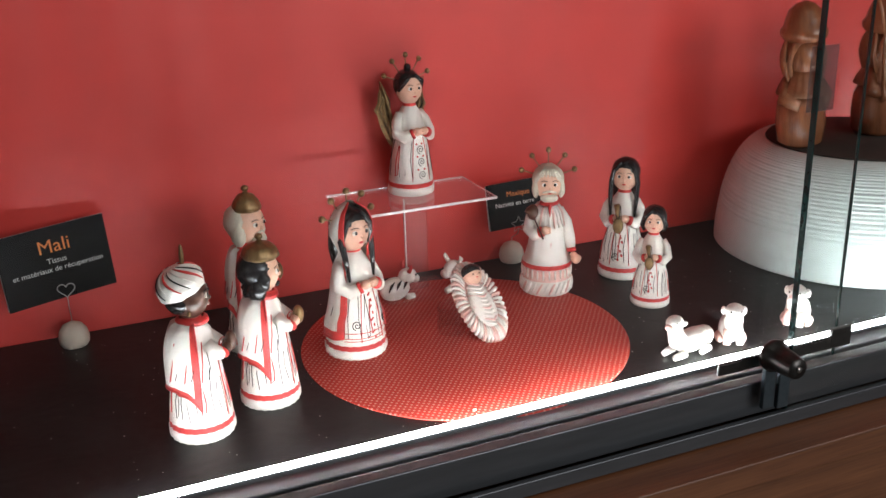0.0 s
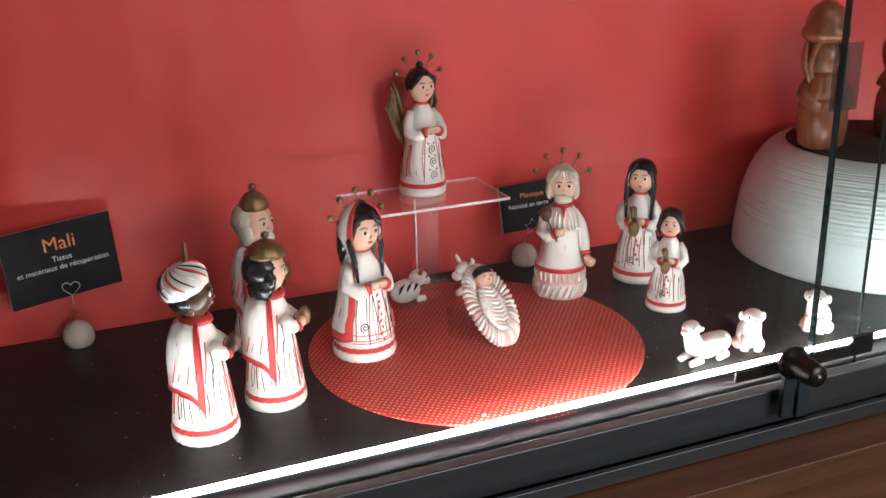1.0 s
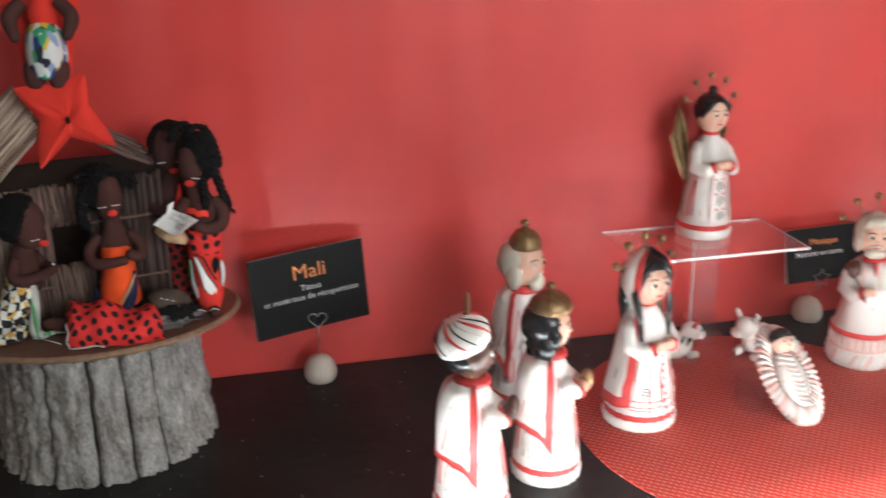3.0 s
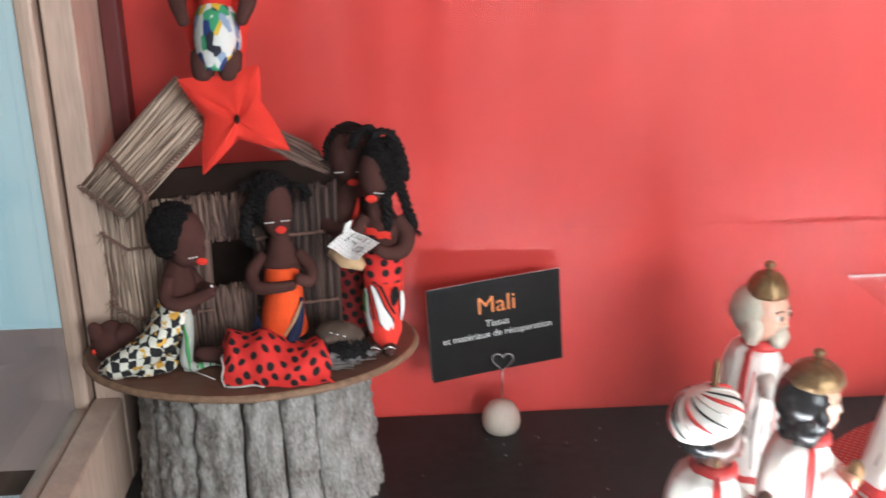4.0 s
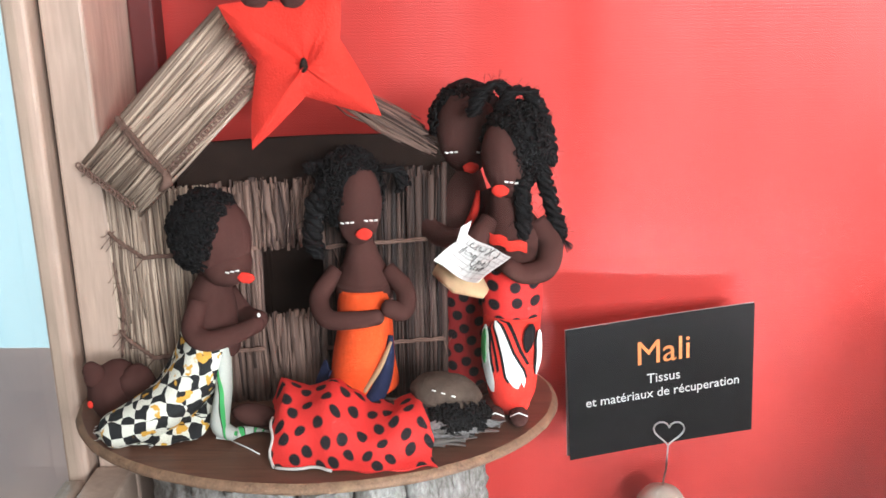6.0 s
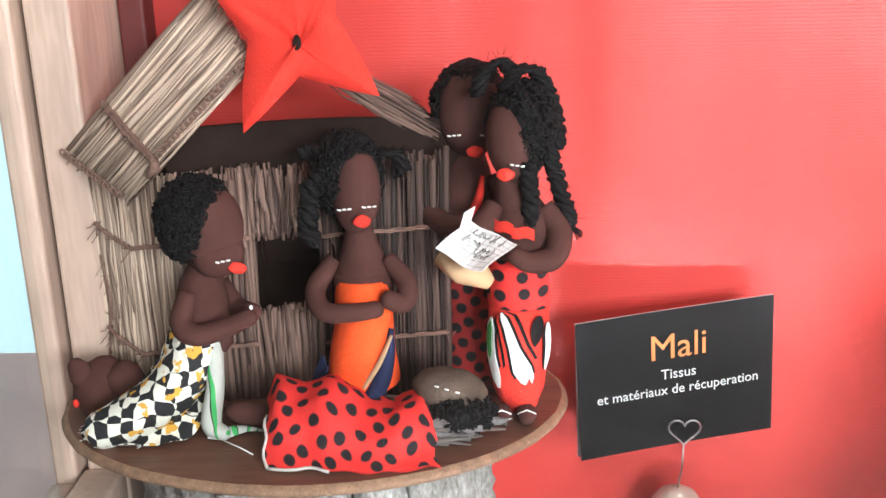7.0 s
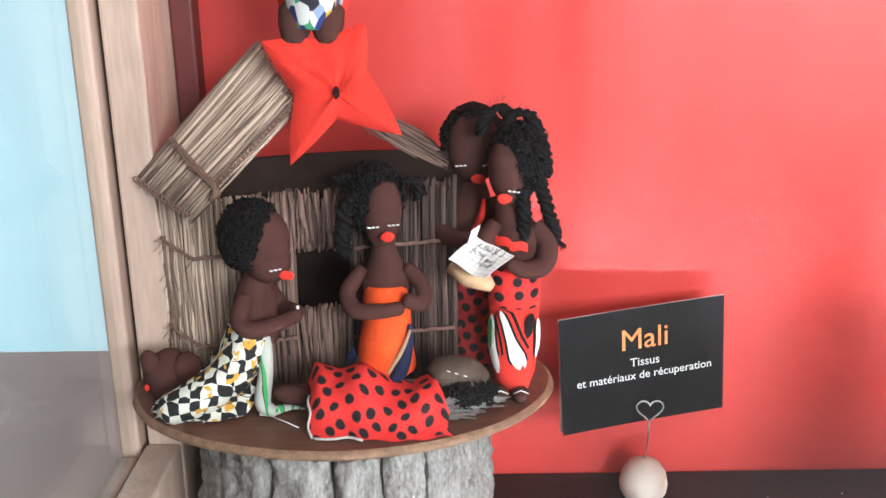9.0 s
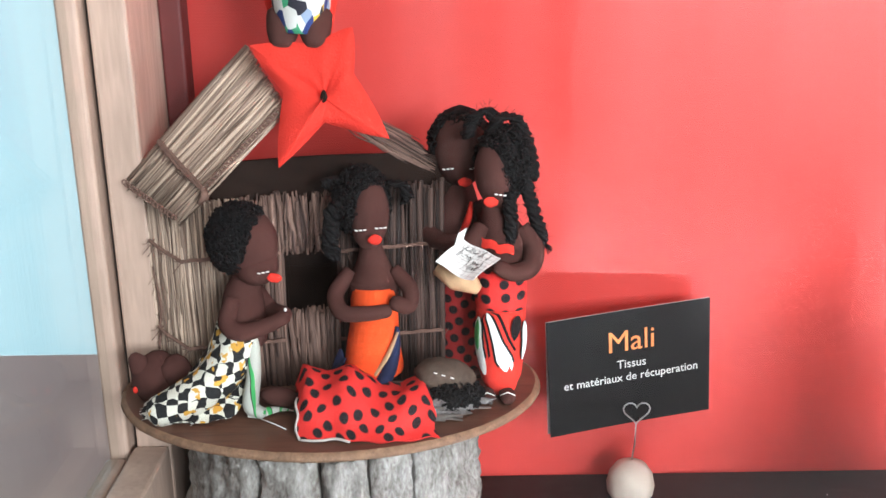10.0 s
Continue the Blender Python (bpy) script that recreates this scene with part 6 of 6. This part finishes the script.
# infant under a spotted quilt on a bundle of twigs
b = Build()
prof = [(-0.1270, 0.0015), (-0.1285, 0.0140), (-0.1360, 0.0195), (-0.1470, 0.0205), (-0.1580, 0.0190), (-0.1660, 0.0130), (-0.1700, 0.0045), (-0.1760, 0.0012)]
run = [0.0]
for p, c in zip(prof, prof[1:]):
    run.append(run[-1] + math.hypot(c[0] - p[0], c[1] - p[1]))


def cloth_at(t):
    d = t * run[-1]
    for k in range(len(prof) - 1):
        if d <= run[k + 1] + 1e-9:
            q = (d - run[k]) / (run[k + 1] - run[k])
            return prof[k][0] + (prof[k + 1][0] - prof[k][0]) * q, prof[k][1] + (prof[k + 1][1] - prof[k][1]) * q
    return prof[-1]


rows = []
for j in range(21):
    v = j / 20
    py, pz = cloth_at(v)
    row = []
    for i in range(29):
        u = i / 28
        ends = min(1.0, 0.55 + u / 0.16) * min(1.0, 0.62 + (1 - u) / 0.14)
        lump_ = 1.0 + 0.16 * math.sin(u * 5.2 + 0.4) + 0.10 * math.sin(u * 13 + v * 4)
        fold = 0.0030 * noise.noise((u * 5, v * 3, 0.5)) + 0.0018 * noise.noise((u * 13, v * 8, 2.5))
        x = -0.563 + 0.077 * u + 0.010 * (v - 0.5) + 0.004 * noise.noise((v * 5, 3, 1))
        y = py - 0.004 * math.sin(u * 3.1) * v + 0.0035 * noise.noise((u * 6, 8, v * 2))
        row.append((x, y, ZD + max(0.0012, 1.14 * pz * ends * lump_ + fold * min(1.0, pz / 0.006))))
    rows.append(row)
b.sheet(rows, 0, -0.0012)
b.tube([Vector(r[0]) + Vector((-0.0006, 0, -0.0004)) for r in rows[11:]], 0.0008, 1, 5).tube([Vector(p) + Vector((0, -0.0008, 0.0)) for p in rows[-1][:11]], 0.0008, 1, 5)
q = based("spotted_quilt", b, [M_DOTS, M_LINING], "red cloth quilt with black dots over the infant doll", "quilt", (-0.525, -0.145, ZD))
uv = q.data.uv_layers.new(name="weave")
for lp in q.data.loops:
    k = lp.vertex_index % (21 * 29) if lp.vertex_index < 2 * 21 * 29 else 0
    uv.data[lp.index].uv = ((k % 29) / 28 * 0.078, (k // 29) / 20 * run[-1])
b = Soft()
b.ball((-0.4775, -0.141, 1.0462), (0.0182, 0.0120, 0.0092), SA, rot=Euler((0, radians(9), 0)).to_matrix(), seg=28, rings=16, lump=0.0016, freq=110)
b.ball((-0.4700, -0.142, 1.0420), (0.0110, 0.0120, 0.0085), SA, seg=20, rings=12, lump=0.0016, freq=140)
b.ball((-0.4715, -0.1475, 1.0375), (0.0145, 0.0100, 0.0070), HA, seg=18, rings=10, lump=0.002, freq=150)
curls(b, (-0.4715, -0.1475, 1.0375), (0.0150, 0.0103, 0.0074), 85, lambda d: d.y < 0.5, 0.0036, 41)
for x, z in ((-0.4830, 1.0520), (-0.4785, 1.0505), (-0.4735, 1.0490)):
    b.add_yarn([(x - 0.0010, -0.1516, z), (x + 0.0010, -0.1516, z - 0.0006)], 0.0004, TH, 5)
b.ball((-0.503, -0.143, 1.034), (0.012, 0.011, 0.007), SA)
g = random.Random(12)
for k in range(9):
    x0, y0 = -0.500 + 0.028 * g.random(), -0.158 + 0.010 * g.random()
    w = g.uniform(0.0022, 0.0042)
    b.sheet([[(x0 + 0.024 * u + 0.002 * math.sin(5 * u + k), y0 - 0.004 * u * g.random() + w * (v - 0.5) * math.cos(4 * u + k), 1.0285 + 0.010 * g.random() * (1 - u) * 0.3 + 0.0045 * (k % 3) * 0.6 + w * (v - 0.5) * math.sin(4 * u + k) + 0.003 * u) for v in (0, 0.5, 1)] for u in [i / 9 for i in range(10)]], RG, 0.0004)
based("infant_doll", b, DOLL, "small grey-brown sackcloth infant doll lying on twig bed", "doll", (-0.478, -0.143, ZD), "cloth dolls on the disc")
b = Build()
g = random.Random(31)
for k in range(60):
    y = -0.155 + 0.032 * g.random()
    z = ZD + 0.0016 + 0.009 * g.random()
    x0 = -0.55 + 0.02 * g.random()
    b.tube([(x0, y, z), ((x0 - 0.465) / 2, y + g.uniform(-0.003, 0.003), z + g.uniform(-0.0008, 0.001)), (-0.468 + g.uniform(-0.012, 0.008), y + g.uniform(-0.006, 0.006), z)], g.uniform(0.0007, 0.0014), 0, 5)
for k in range(11):
    y, z, x0 = -0.160 + 0.03 * g.random(), ZD + 0.002 + 0.007 * g.random(), -0.505 + 0.025 * g.random()
    b.tube([(x0, y, z), (x0 + 0.016, y + g.uniform(-0.004, 0.004), z + g.uniform(-0.001, 0.004)), (x0 + 0.034, y + g.uniform(-0.002, 0.010), z + g.uniform(-0.002, 0.003))], [0.0012, g.uniform(0.002, 0.0036), 0.001], 0, 6, 0.25)
bed = based("twig_bed", b, [M_TWIG], "bundle of grey twigs and curled bark strips as a bed", "twig bundle", (-0.50, -0.14, ZD), kind="stuff")

# written paper and its cone
b = Build()
P0 = Vector((-0.4714, -0.1435, 1.1228))
ex, ey = Vector((0.0205, -0.0066, -0.0092)), Vector((0.0162, 0.0155, 0.0085))


def on_page(u, v, lift=0.0):
    return P0 + ex * (u - 0.5) + ey * (v - 0.5) + Vector((0, -0.002, 0.002)) * (4 * (u - 0.5) ** 2) + Vector((0, -0.0004, 0.0009)) * math.sin(7 * u + 4 * v) + Vector((0, -0.7, 0.7)) * lift


sheet_ = thing("letter", None, [], "small white squared paper letter held by the girl", "paper", MALI)
part("page", Build().sheet([[on_page(i / 12, j / 10) for i in range(13)] for j in range(11)], 0, 0.0003), [M_PAPER], sheet_)
b = Build()
for k in range(7):
    b.tube([on_page(i / 12, 0.08 + 0.14 * k, 0.0004) for i in range(13)], 0.00007, 0, 4)
    b.tube([on_page(0.05 + 0.15 * k, j / 10, 0.0004) for j in range(11)], 0.00007, 0, 4)
part("ruled_lines", b, [M_STICK], sheet_, "faint grey squared ruling")
b = Build()
g = random.Random(52)
for v0, u0, n in ((0.84, 0.14, 8), (0.62, 0.16, 4), (0.50, 0.52, 4), (0.34, 0.58, 4)):
    u = u0
    for q in range(n):
        tall, w = g.choice((0.05, 0.06, 0.13)), g.uniform(0.05, 0.09)
        a0, turn = g.uniform(0, 3), g.choice((-1, 1)) * g.uniform(3.2, 6.0)
        b.tube([on_page(u + w * 0.5 * math.cos(a0 + turn * k / 8) + w * k / 10, v0 + tall * math.sin(a0 + turn * k / 8), 0.0005) for k in range(9)], 0.00013, 0, 4)
        u += w * g.uniform(1.0, 1.35)
part("ink_strokes", b, [M_BLACK], sheet_, "dark handwritten ink strokes")
b = Build()
b.sheet([[on_page(0.02, 0.62 + 0.3 * v) + Vector((0.0025 * u, -0.003 * u, 0.009 * u)) for u in (0, 0.3, 0.6, 1)] for v in (0, 0.5, 1)], 0, 0.0003)
part("torn_corner", b, [M_PAPER], sheet_)
b = Build().tube([(-0.478, -0.130, 1.109), (-0.468, -0.134, 1.102), (-0.4575, -0.135, 1.094)], [0.0105, 0.0115, 0.0035], 0, 14, 0.75)
based("paper_pouch", b, [M_KRAFT], "tan paper pouch held under the letter", "pouch", (-0.466, -0.134, 1.094))

# dust and crumbs lying about
b = Build()
g = random.Random(77)
for k in range(240):
    x, y = g.uniform(-0.64, 0.5), g.uniform(-0.39, -0.03)
    b.ball((x, y, Z + 0.0004), (g.uniform(0.0002, 0.0007), g.uniform(0.0002, 0.0005), 0.0003), 0, seg=5, rings=4)
b.ball((-0.001, -0.381, Z + 0.0032), (0.0022, 0.0016, 0.0010), 0, seg=8, rings=5, lump=0.0006, freq=500)
thing("dust", b, [M_PAPER], "pale dust specks and crumbs on the black shelf", "dust", kind="stuff")

# brown felt animal behind the boy
b = Build()
b.ball((-0.652, -0.118, 1.0370), (0.0155, 0.014, 0.0150), 0, seg=20, rings=12, lump=0.0025, freq=90)
b.ball((-0.638, -0.122, 1.041), (0.010, 0.009, 0.011), 0, lump=0.002, freq=140)
b.ball((-0.660, -0.124, 1.048), (0.006, 0.004, 0.007), 0, lump=0.001, freq=200)
b.ball((-0.6615, -0.1300, 1.0345), (0.0016, 0.0010, 0.0022), 2, seg=8, rings=5)
based("felt_animal", b, DOLL, "rounded brown felt animal lying on the wood disc", "toy animal", (-0.651, -0.118, ZD))
